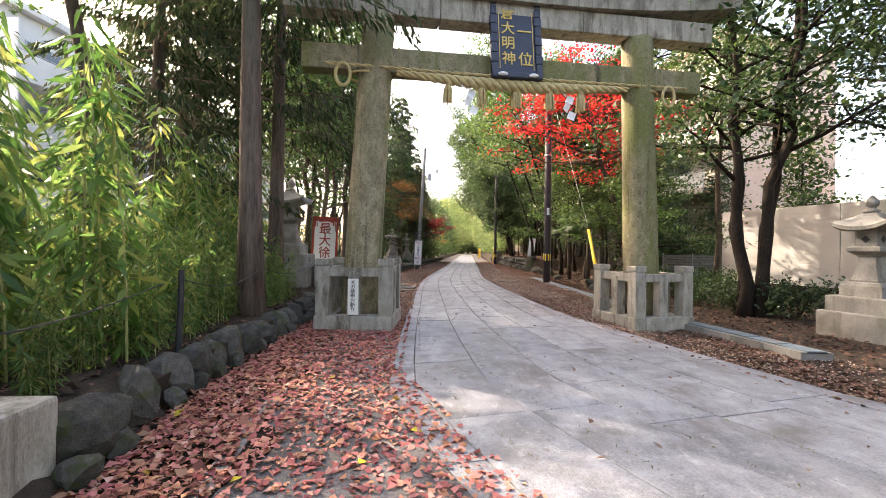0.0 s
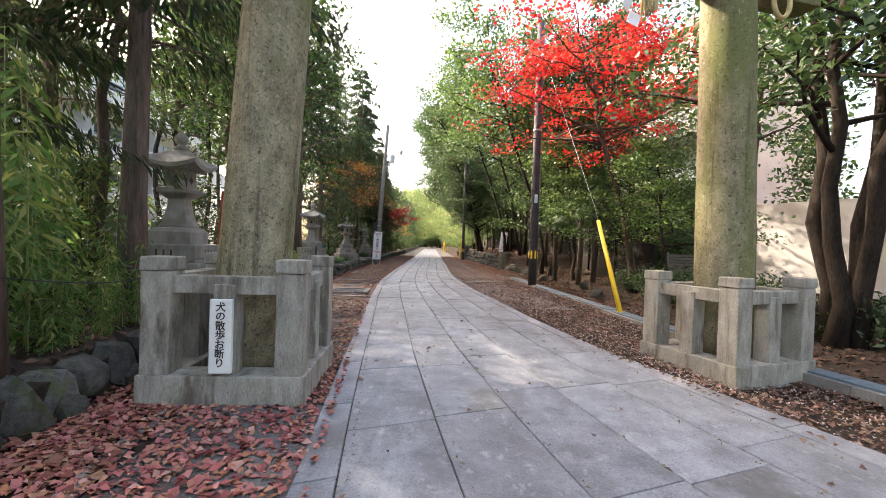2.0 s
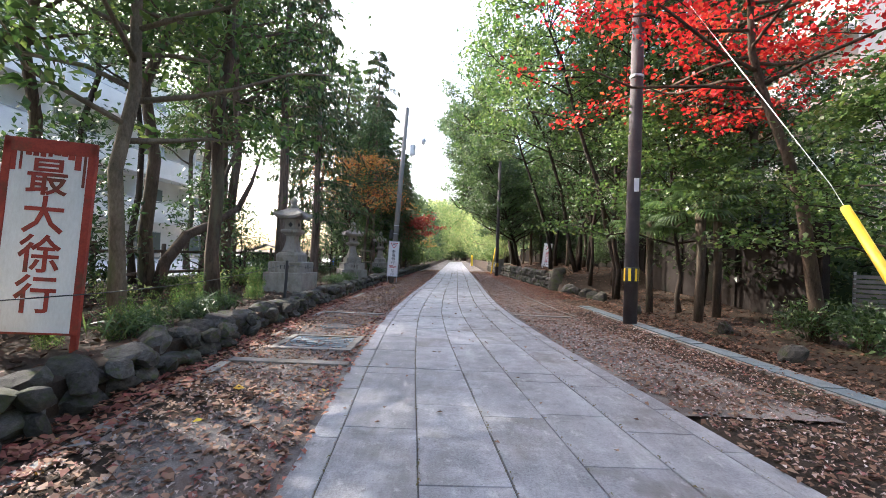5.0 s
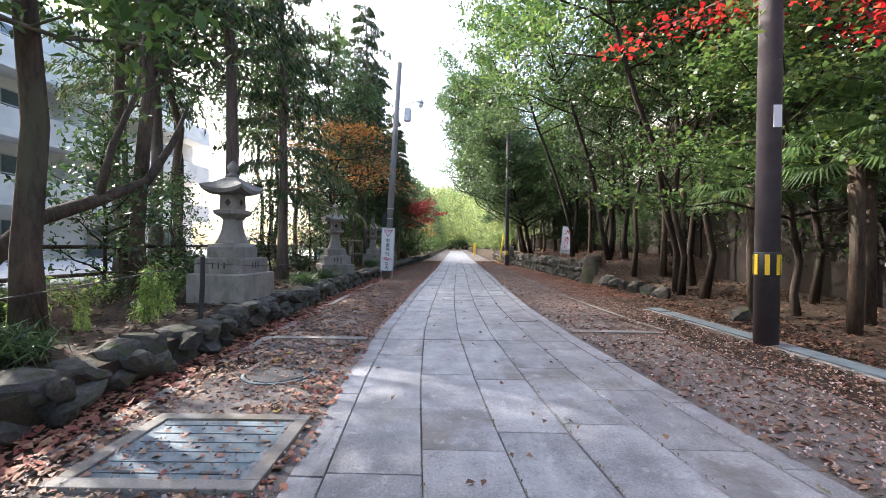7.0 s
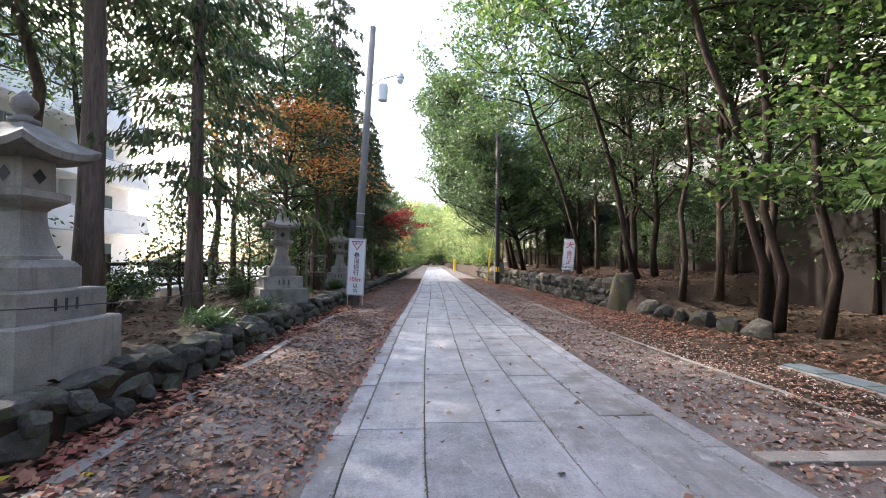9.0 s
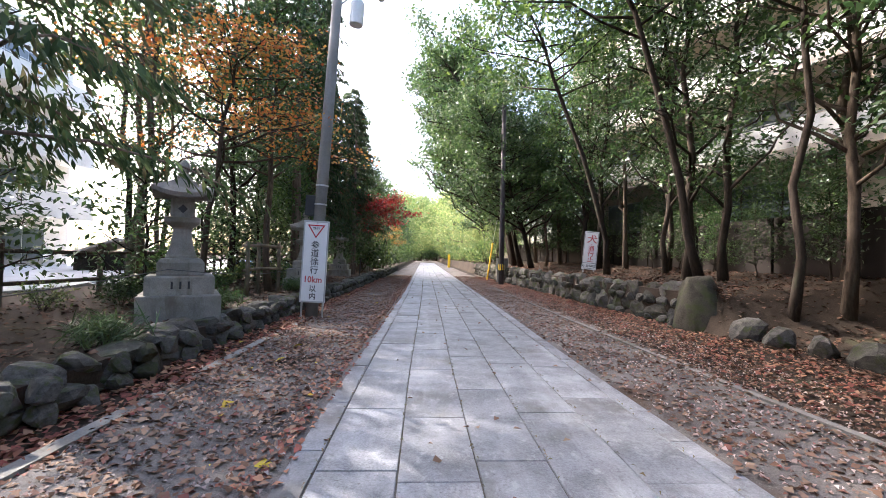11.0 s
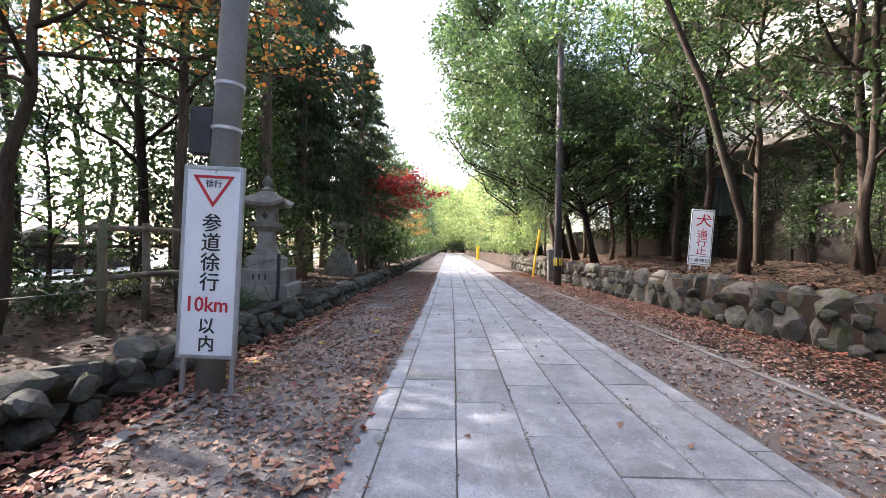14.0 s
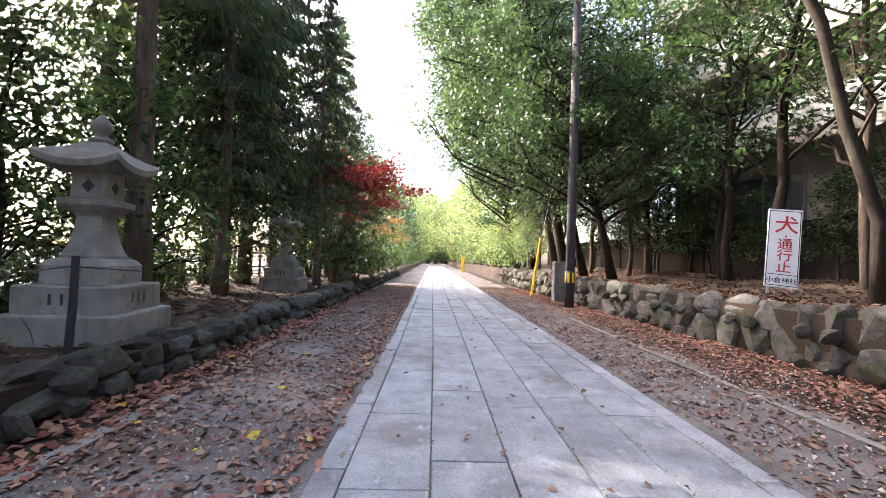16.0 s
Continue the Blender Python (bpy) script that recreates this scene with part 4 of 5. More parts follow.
for s in (-1, 1):
    part("roof_slope", box((1.95, 4.2, 0.09), (0, 0, 0), 0.01, pose(s * 0.86, 0, 0.98, 0, s * 22, 0)), RENDER_TAN, shed)

# ---- plants ----


def branchy(rng, height, radius, crown_from, spread, limbs, lean=(0.0, 0.0), stems=1, up=0.5, sub=3):
    """Trunk, limbs and twigs as one bmesh, and the twig ends on which leaves sit."""
    bm = bmesh.new()
    tips = []
    for s in range(stems):
        a0 = rng.uniform(0, 6.28)
        off = (0.25 * math.cos(a0 + s * 2.1), 0.25 * math.sin(a0 + s * 2.1)) if stems > 1 else (0, 0)
        out = (lean[0] + off[0] * 0.5, lean[1] + off[1] * 0.5)
        h = height * rng.uniform(0.85, 1.05)
        n = 9
        wob = [(rng.uniform(-1, 1) * 0.014 * h, rng.uniform(-1, 1) * 0.014 * h) for _ in range(n + 1)]
        wob[0] = (0, 0)
        spine = []
        for i in range(n + 1):
            u = i / n
            spine.append(Vector((off[0] + out[0] * h * u ** 1.3 + wob[i][0], off[1] + out[1] * h * u ** 1.3 + wob[i][1], -0.25 + (h + 0.25) * u)))
        r0 = radius / (stems ** 0.4)
        rad = [r0 * (1.35 if i == 0 else 1.0) * (1 - 0.85 * (i / n) ** 1.1) + 0.008 for i in range(n + 1)]
        add_tube(bm, spine, rad, 7)
        for k in range(limbs):
            u = crown_from + (0.97 - crown_from) * (k + rng.random()) / limbs
            f = u * n
            i = min(n - 1, int(f))
            p = spine[i].lerp(spine[i + 1], f - i)
            r = max(0.012, rad[i] * 0.45)
            an = k * 2.4 + rng.uniform(-0.5, 0.5) + a0
            ln = spread * rng.uniform(0.65, 1.15) * (1.0 - 0.62 * max(0.0, (u - crown_from) / (1 - crown_from)) ** 1.6)
            d = Vector((math.cos(an), math.sin(an), up * rng.uniform(0.5, 1.4))).normalized()
            pts = [p]
            for q in range(1, 5):
                bend = Vector((rng.uniform(-1, 1), rng.uniform(-1, 1), rng.uniform(-0.6, 0.8))) * 0.13 * ln
                pts.append(p + d * ln * q / 4 + bend * (q / 4))
            add_tube(bm, pts, [r * (1 - 0.8 * q / 4) + 0.006 for q in range(5)], 5)
            tips += [pts[4], pts[3].lerp(pts[4], 0.4)]
            for w in range(sub):
                q = rng.uniform(1.4, 3.9)
                b = pts[int(q)].lerp(pts[int(q) + 1], q - int(q))
                e = b + Vector((rng.uniform(-1, 1), rng.uniform(-1, 1), rng.uniform(-0.35, 0.6))).normalized() * ln * rng.uniform(0.25, 0.5)
                add_tube(bm, [b, b.lerp(e, 0.5) + Vector((0, 0, 0.04 * ln)), e], [r * 0.3 + 0.004, r * 0.2 + 0.004, 0.004], 3)
                tips += [e, b.lerp(e, 0.6)]
        tips.append(spine[-1])
    return bm, np.array([tuple(t) for t in tips])


def tree(name, seed, height, radius, leaf, bark, label, category="tree", crown_from=0.4, spread=2.2, limbs=16, leaves=6000, size=(0.17, 0.085), clump=0.38, flat=0.2, droop=0.1, lean=(0, 0), stems=1, up=0.5, squash=0.6, sub=3):
    rng = random.Random(seed)
    nrng = np.random.default_rng(seed)
    bm, tips = branchy(rng, height, radius, crown_from, spread, limbs, lean, stems, up, sub)
    t = empty(name, Matrix(), label, category)
    part("trunk", bm, bark, t, smooth=True)
    weight = nrng.uniform(0.3, 1.7, len(tips))
    pick = nrng.choice(len(tips), leaves, p=weight / weight.sum())
    c = tips[pick] + nrng.normal(size=(leaves, 3)) * np.array([clump, clump, clump * squash])
    ob = new("crown", quads_mesh("crown", leaf_quads(nrng, c, size[0], size[1], droop, flat), leaf))
    ob.parent = t
    return t


def conifer(seed, height, radius, label, leaves=5200, spread=1.9, crown_from=0.3):
    """A cedar: straight trunk, whorls of drooping boughs set with needle sprays."""
    rng, nrng = random.Random(seed), np.random.default_rng(seed)
    t = empty("conifer_tree", Matrix(), label, "conifer")
    bm = bmesh.new()
    spine = [Vector((0.02 * height * (i / 8) * rng.uniform(-0.6, 0.6), 0.02 * height * (i / 8) * rng.uniform(-0.6, 0.6), -0.25 + (height + 0.25) * i / 8)) for i in range(9)]
    add_tube(bm, spine, [radius * (1.25 if i == 0 else 1) * (1 - 0.9 * i / 8) + 0.012 for i in range(9)], 10)
    cent, dirs = [], []
    boughs = 64
    for k in range(boughs):
        u = crown_from + (0.98 - crown_from) * k / boughs
        z = u * height
        an = k * 2.4 + rng.uniform(-0.4, 0.4)
        ln = spread * (1 - 0.75 * (u - crown_from) / (1 - crown_from)) * rng.uniform(0.6, 1.15)
        f = u * 8
        base = spine[int(f)].lerp(spine[min(8, int(f) + 1)], f - int(f))
        d = Vector((math.cos(an), math.sin(an), 0))
        pts = [base + d * ln * q + Vector((0, 0, (0.25 * q - 0.55 * q * q) * ln * 0.6)) for q in (0, 0.35, 0.7, 1.0)]
        add_tube(bm, pts, [0.03, 0.022, 0.014, 0.006], 5)
        m = leaves // boughs
        for _ in range(m):
            q = rng.uniform(0.2, 1.05)
            i = min(2, int(q * 3))
            p = pts[i].lerp(pts[i + 1], min(1.2, q * 3 - i))
            sd = Vector((-d.y, d.x, 0)) * rng.uniform(-0.35, 0.35) * ln * (1.1 - 0.5 * q)
            cent.append(tuple(p + sd + Vector((0, 0, -rng.uniform(0, 0.22)))))
            dirs.append((d.x * 0.6 + sd.x, d.y * 0.6 + sd.y, -0.75))
    part("trunk", bm, BARK_CEDAR, t, smooth=True)
    ob = new("crown", quads_mesh("crown", leaf_quads(nrng, np.array(cent), 0.24, 0.06, 0.25, 0.0, np.array(dirs)), NEEDLES))
    ob.parent = t
    return t


def shrub(seed, label, leaf, r=0.6, h=0.8, leaves=900, size=(0.12, 0.05), name="shrub", flat=0.1):
    rng, nrng = random.Random(seed), np.random.default_rng(seed)
    t = empty(name, Matrix(), label, "shrub")
    bm = bmesh.new()
    ends = []
    for k in range(11):
        an, q = rng.uniform(0, 6.28), rng.uniform(0.25, 1.0) * r
        e = Vector((q * math.cos(an), q * math.sin(an), h * rng.uniform(0.45, 1.0)))
        add_tube(bm, [(0, 0, -0.1), e * 0.5 + Vector((0, 0, 0.1 * h)), e], [0.014, 0.01, 0.004], 4)
        ends += [e, e * 0.7]
    part("woody_base", bm, BARK, t)
    c = np.array([tuple(e) for e in ends])[nrng.integers(0, len(ends), leaves)] + nrng.normal(size=(leaves, 3)) * np.array([0.2 * r + 0.05, 0.2 * r + 0.05, 0.16 * h])
    c[:, 2] = np.maximum(c[:, 2], 0.03)
    ob = new("foliage", quads_mesh("foliage", leaf_quads(nrng, c, size[0], size[1], 0.1, flat), leaf))
    ob.parent = t
    return t


def bamboo(seed):
    rng, nrng = random.Random(seed), np.random.default_rng(seed)
    t = empty("bamboo_grass", Matrix(), "tall green bamboo grass with long drooping leaves", "bamboo")
    cent, dirs = [], []
    bm = bmesh.new()
    for k in range(12):
        x, y = rng.uniform(-0.7, 0.7), rng.uniform(-0.7, 0.7)
        h = rng.uniform(1.2, 3.4)
        lx, ly = rng.uniform(-0.35, 0.35), rng.uniform(-0.35, 0.35)
        pts = [Vector((x + lx * u * u, y + ly * u * u, h * u)) for u in (0, 0.25, 0.5, 0.75, 1.0)]
        add_tube(bm, pts, [0.012, 0.011, 0.009, 0.007, 0.003], 5)
        for _ in range(int(34 * h)):
            u = rng.uniform(0.04, 1.02)
            i = min(3, int(u * 4))
            p = pts[i].lerp(pts[i + 1], u * 4 - i)
            an = rng.uniform(0, 6.28)
            r = rng.uniform(0.06, 0.3)
            cent.append((p.x + r * math.cos(an), p.y + r * math.sin(an), p.z - 0.25 * r))
            dirs.append((math.cos(an), math.sin(an), -0.5))
    part("cane", bm, CANE, t)
    ob = new("foliage", quads_mesh("foliage", leaf_quads(nrng, np.array(cent), 0.27, 0.052, 0.3, 0.0, np.array(dirs)), BAMBOO_LEAF))
    ob.parent = t
    return t


def palm(seed, h):
    rng = random.Random(seed)
    t = empty("fan_palm", Matrix(), "fan palm with a fibrous trunk and drooping fans", "palm")
    part("trunk", tube([(0, 0, -0.2), (0.05, 0.02, h * 0.5), (0.02, 0.05, h)], [0.11, 0.10, 0.12], 10), BARK, t, smooth=True)
    for k in range(20):
        an = k * 2.4
        el = rng.uniform(-0.5, 0.9)
        ln = rng.uniform(0.6, 0.95)
        d = Vector((math.cos(an) * math.cos(el), math.sin(an) * math.cos(el), math.sin(el)))
        base, hub = Vector((0.02, 0.05, h - 0.05)), Vector((0.02, 0.05, h)) + d * ln
        bm = bmesh.new()
        add_tube(bm, [base, hub], [0.014, 0.008], 4)
        s = d.cross(Vector((0, 0, 1))).normalized()
        for j in range(-9, 10):
            a = j * 0.16
            q = (d * math.cos(a) + s * math.sin(a)).normalized()
            l2 = 0.62 * (1 - 0.02 * abs(j))
            w = s * math.cos(a) * 0.022 - d * math.sin(a) * 0.022
            p1, p2 = hub + q * l2 * 0.6, hub + q * l2 + Vector((0, 0, -0.2))
            vs = [bm.verts.new(v) for v in (hub, p1 - w, p2, p1 + w)]
            bm.faces.new(vs)
        part("fan_leaf", bm, LEAF_DARK, t)
    return t


def put(proto, x, y, turn=None, k=1.0, label="", group="", z=None):
    """A copy of a plant set on the ground."""
    c = copy_thing(proto, pose(x, y, ground_z(x, y) if z is None else z, 0, 0, random.uniform(0, 360) if turn is None else turn) @ Matrix.Scale(k, 4))
    return tagged(c, label, "", group)


def retire(protos):
    for p in protos:
        for o in [*p.children_recursive, p]:
            bpy.data.objects.remove(o)


EVER = [tree("evergreen_tree", 11 + i, 12.5 + i * 0.8, 0.115 + 0.015 * (i % 3), LEAF_DARK, BARK, "tall evergreen broadleaf tree with dark glossy leaves", crown_from=0.22 + 0.06 * (i % 3), spread=3.0 + 0.3 * (i % 2), limbs=34, leaves=8100, clump=0.3, size=(0.19, 0.085)) for i in range(4)]
BROAD = [tree("broadleaf_tree", 31 + i, 12.0 + i * 0.8, 0.10 + 0.012 * i, LEAF_MID, (BARK, BARK_PALE, BARK)[i % 3], "broadleaf woodland tree with mid-green leaves", crown_from=0.26, spread=3.2, limbs=32, leaves=8100, clump=0.3, size=(0.19, 0.085)) for i in range(4)]
OPEN = [tree("slender_tree", 51 + i, 13.0, 0.13, LEAF_MID, BARK, "slender tree with a thin high crown", crown_from=0.42, spread=2.6, limbs=18, leaves=4200, clump=0.45, size=(0.15, 0.075)) for i in range(3)]
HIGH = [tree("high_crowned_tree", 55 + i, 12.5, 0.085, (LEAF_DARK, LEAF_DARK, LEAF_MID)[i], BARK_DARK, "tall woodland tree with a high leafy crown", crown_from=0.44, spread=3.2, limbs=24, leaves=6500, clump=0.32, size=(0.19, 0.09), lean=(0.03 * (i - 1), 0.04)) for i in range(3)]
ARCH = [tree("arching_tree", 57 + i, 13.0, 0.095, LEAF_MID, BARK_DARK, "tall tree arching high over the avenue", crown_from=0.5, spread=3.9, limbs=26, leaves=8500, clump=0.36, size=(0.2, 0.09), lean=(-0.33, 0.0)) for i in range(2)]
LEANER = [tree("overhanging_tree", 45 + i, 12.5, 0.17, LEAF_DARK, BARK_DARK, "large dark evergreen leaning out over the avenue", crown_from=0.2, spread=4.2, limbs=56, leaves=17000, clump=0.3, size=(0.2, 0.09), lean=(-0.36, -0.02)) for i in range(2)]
SPARSE = [tree("sparse_tree", 151 + i, 12.5, 0.095 + 0.012 * i, LEAF_DARK, (BARK_DARK, BARK, BARK_DARK)[i], "thin-leaved tree with a dark bare trunk and limbs", crown_from=0.2, spread=2.6, limbs=20, leaves=2900, clump=0.26, size=(0.17, 0.08), lean=(0.04 * (1 - i), 0.03 * (i - 1)), up=0.8) for i in range(3)]
LIGHT = [tree("sunlit_tree", 61 + i, 9.0, 0.14, LEAF_LIGHT, BARK, "bright yellow-green tree in sunlight", crown_from=0.12, spread=3.0, limbs=24, leaves=5500, clump=0.55, size=(0.2, 0.11)) for i in range(2)]
FAR = [tree("avenue_tree", 65 + i, 12.0, 0.16, (LEAF_DARK, LEAF_MID)[i], BARK, "leafy tree further along the avenue", crown_from=0.1, spread=3.3, limbs=16, leaves=2500, clump=0.75, size=(0.38, 0.21), sub=2) for i in range(2)]
YOUNG = [tree("understorey_tree", 71 + i, 4.2, 0.04, (LEAF_DARK, LEAF_MID)[i % 2], BARK_DARK, "thin young evergreen under the tall trees", crown_from=0.15, spread=1.2, limbs=16, leaves=1700, size=(0.16, 0.07), clump=0.3) for i in range(4)]
CEDAR = [conifer(81 + i, 14.0 + i, 0.17 + 0.015 * i, "dark cedar with drooping needle boughs", 9500, 2.7, 0.2 + 0.08 * i) for i in range(3)]
RED = tree("red_maple", 91, 9.0, 0.12, LEAF_RED, BARK, "maple in bright red autumn leaf leaning over the avenue", "maple", crown_from=0.56, spread=3.9, limbs=26, leaves=7600, size=(0.11, 0.095), clump=0.34, flat=0.5, lean=(-0.26, 0.0), up=0.16, squash=0.25)
ORANGE = tree("orange_maple", 92, 6.0, 0.07, LEAF_ORANGE, BARK, "maple with thin orange autumn leaves", "maple", crown_from=0.45, spread=2.6, limbs=22, leaves=4300, size=(0.08, 0.07), clump=0.34, flat=0.5, lean=(0.13, 0.05), up=0.25, squash=0.35)
DULL = tree("dark_red_maple", 93, 4.4, 0.07, LEAF_DULLRED, BARK, "small maple with dark red leaves over the verge", "maple", crown_from=0.62, spread=2.7, limbs=18, leaves=5000, size=(0.12, 0.1), clump=0.32, flat=0.5, lean=(0.2, -0.05), up=0.06, squash=0.22)
GREENMAPLE = tree("green_maple", 94, 7.0, 0.08, LEAF_MID, BARK_DARK, "maple still in green leaf", "maple", crown_from=0.35, spread=2.9, limbs=22, leaves=8000, size=(0.12, 0.1), clump=0.36, flat=0.5, lean=(-0.1, 0), up=0.25, squash=0.35)
BAMBOO = [bamboo(101 + i) for i in range(4)]
BUSH = [shrub(111, "low dark evergreen shrub on the terrace", LEAF_DARK), shrub(112, "low green shrub in the undergrowth", LEAF_MID), shrub(113, "yellowing shrub in the undergrowth", LEAF_LIGHT, 0.5, 0.7, 350)]
TUFT = shrub(121, "tuft of dark strap-leaved grass", LEAF_DARK, 0.3, 0.28, 420, (0.34, 0.016), "grass_tuft", 0.0)
PALM = [palm(131, 2.9), palm(132, 3.6)]
STEMS = tree("multi_stem_tree", 141, 10.0, 0.25, LEAF_DARK, BARK_DARK, "dark tree with four leaning trunks from one foot", crown_from=0.38, spread=3.0, limbs=12, leaves=12000, clump=0.42, stems=4)

random.seed(5)
# left side, nearest to the way
put(CEDAR[2], -3.62, 7.45, 20, 0.95, "tall tree with a straight brown trunk beside the wall")
put(CEDAR[1], -4.75, 10.8, 40, 1.0)
put(OPEN[1], -6.2, 7.0, 10, 1.0)
put(CEDAR[0], -6.9, 9.6, 0, 0.95)
put(OPEN[2], -6.9, 13.2, None, 0.9)
put(BROAD[1], -5.2, 15.7, 70, 0.9, "pale forked tree behind the rusted sign")
put(OPEN[1], -4.95, 17.6, 160, 0.95, "old tree with a twisting trunk on the terrace")
put(OPEN[2], -6.9, 18.6)
put(CEDAR[2], -6.4, 24.0, None, 0.9)
put(CEDAR[0], -5.9, 25.9, 10, 0.85)
put(OPEN[0], -6.9, 21.6)
put(SPARSE[1], -7.4, 30.9, None, 0.85)
put(ORANGE, -6.3, 31.0, -10, 1.05)
put(EVER[2], -5.4, 33.0, None, 0.62)
put(CEDAR[2], -5.85, 36.9, None, 0.9)
put(CEDAR[0], -6.1, 40.0, None, 0.9)
put(CEDAR[1], -4.9, 43.6, None, 0.62)
put(OPEN[2], -7.4, 38.4, None, 1.0)
put(SPARSE[0], -7.0, 34.2, None, 0.9)
put(OPEN[2], -11.6, 38.2, None, 0.7)
put(OPEN[0], -7.2, 41.4, None, 0.85)
put(OPEN[0], -11.6, 27.2, None, 0.85)
put(CEDAR[1], -6.8, 45.0, None, 0.85)
put(HIGH[1], -8.6, 20.4, None, 0.9)
# added high crowns that keep sun streaks off the slabs
for x, y in ((-11.5, 22.0), (-12.5, 31.5), (-11.0, 36.0), (-13.0, 41.0)):
    put(HIGH[int(y) % 3], x, y, None, 1.15)
put(OPEN[0], -8.4, 23.0, None, 1.0)
put(OPEN[2], -9.2, 26.0, None, 1.0)
put(YOUNG[0], -7.5, 36.0, None, 1.1)
put(YOUNG[2], -8.0, 35.4, None, 1.0)
put(YOUNG[0], -6.8, 35.7, None, 0.9)
put(EVER[3], -5.4, 45.6, None, 0.62)
put(EVER[0], -5.6, 53.5, None, 0.6)
put(OPEN[1], -7.8, 43.0, None, 0.85)
put(OPEN[1], -7.6, 16.6, None, 0.85)
put(CEDAR[1], -8.0, 12.0, None, 1.0)
# unseen trees beside and behind the start, added to block sun and sky
for x, y in ((-8.6, 1.0), (-9.0, -4.0), (-11.0, 3.0)):
    put((CEDAR + EVER)[int(y) % 7], x, y, None, 0.95)
for x, y in ((6.5, -5.0), (10.5, 0.5), (1.0, -12.0), (-3.0, -14.0), (12.0, 6.5)):
    put(FAR[int(y) % 2], x, y, None, 0.95)
put(EVER[1], -5.2, 50.0, None, 0.6)
put(DULL, -5.0, 46.4, 0, 1.05)
for x, y, k in ((-5.9, 39.6, 0.75), (-6.7, 42.6, 0.95), (-5.6, 48.0, 0.75), (-7.9, 45.6, 1.0), (-6.2, 50.4, 0.9), (-8.6, 40.6, 1.0)):
    put(CEDAR[int(y * 10) % 3], x, y, None, k)
for x, y, k in ((-6.1, 37.2, 1.05), (-6.4, 40.6, 1.2), (-5.6, 42.4, 1.0), (-5.4, 44.2, 1.0), (-7.4, 39.4, 1.2), (-7.2, 44.0, 1.3), (-6.0, 47.0, 1.2)):
    put(YOUNG[int(y) % 4], x, y, None, k)
put(ORANGE, -4.6, 57.0, 0, 0.62, "small orange-yellow maple further along the avenue")
for i in range(5):
    put((CEDAR + OPEN)[i], -9.2 + random.uniform(-0.6, 0.4), 6 + i * 9.2 + random.uniform(-1, 1), None, random.uniform(0.85, 1.0))
for i in range(15):
    put(YOUNG[(i % 3 > 0) * 2], -6.9 + random.uniform(-0.9, 0.7), 9.5 + i * 2.8 + random.uniform(-0.6, 0.6), None, random.uniform(0.6, 0.95))
# right side
put(STEMS, 6.75, 11.5, 30, 1.0)
put(EVER[2], 9.6, 10.6, None, 0.8)
put(OPEN[1], 8.4, 15.8, None, 0.85)
put(RED, 6.5, 18.4, 0, 1.08)
put(GREENMAPLE, 6.7, 16.8, 0, 0.72)
put(GREENMAPLE, 5.8, 22.2, 0, 0.9)
put(OPEN[2], 9.3, 24.6, None, 0.8)
for x, y, k in ((14.6, 26.6, 0.55), (15.4, 21.5, 0.6), (17.0, 16.0, 0.6)):
    put(FAR[int(y) % 2], x, y, None, k)
put(ARCH[0], 5.4, 26.0, 12, 1.0)
put(ARCH[1], 5.5, 31.4, -8, 1.05)
put(ARCH[0], 5.3, 36.4, -14, 1.05)
for x, y, k in ((4.5, 43.8, 0.8), (4.6, 46.6, 0.86), (5.0, 49.8, 1.35), (5.6, 53.4, 1.4), (5.4, 58.0, 1.35), (5.4, 63.5, 1.3)):
    put(LEANER[int(y) % 2], x, y, random.uniform(-25, 25), k)
for x, y, k in ((5.6, 45.2, 0.6), (5.5, 48.4, 0.66), (5.4, 52.0, 0.6), (5.2, 56.0, 0.6)):
    put(EVER[int(y) % 4], x, y, None, k)
put(PALM[0], 5.4, 20.6, 0, 1.0)
put(PALM[1], 6.2, 21.2, 40, 0.95)
put(PALM[0], 5.0, 22.3, 120, 0.9)
RIGHT_TREES = ((6.9, 23.1), (5.6, 24.8), (6.6, 26.6), (5.6, 28.6), (7.4, 29.4), (6.0, 32.6), (7.1, 35.2), (7.7, 36.6), (6.6, 39.3), (6.3, 41.2), (6.4, 45.6), (6.6, 51.0))
for i, (x, y) in enumerate(RIGHT_TREES):
    put((HIGH[i % 3] if y < 29 else SPARSE[i % 3] if y < 43 else (BROAD + EVER)[(i * 5) % 8]), x + random.uniform(-0.35, 0.35), y + random.uniform(-0.5, 0.5), None, random.uniform(0.8, 1.05))
for i in range(6):
    put(SPARSE[i % 3], (5.2 if i < 3 else 6.2) + random.uniform(0, 1.6), 25.5 + i * 3.1, None, random.uniform(0.85, 1.0))
for i in range(4):
    put(YOUNG[(i % 2) * 2], 8.6 + random.uniform(-0.2, 1.2), 21.5 + i * 2.4, None, random.uniform(0.55, 1.25))
dark = random.Random(5)
for i in range(6):
    put(YOUNG[0], 8.5 + dark.uniform(-0.1, 0.5), 21.0 + i * 1.6, dark.uniform(0, 360), dark.uniform(0.85, 1.2))
for i in range(7):
    put(YOUNG[0], 7.2 + dark.uniform(-0.25, 0.3), 29.8 + i * 1.9, dark.uniform(0, 360), dark.uniform(0.4, 0.62))
for i in range(7):
    put(YOUNG[0], 8.5 + dark.uniform(-0.1, 0.2), 31.2 + i * 1.4, dark.uniform(0, 360), dark.uniform(0.7, 1.0))
for k, (x, y) in enumerate(((8.3, 50.6), (7.8, 53.2))):
    put(EVER[k], x, y, 70 * k, 0.85)
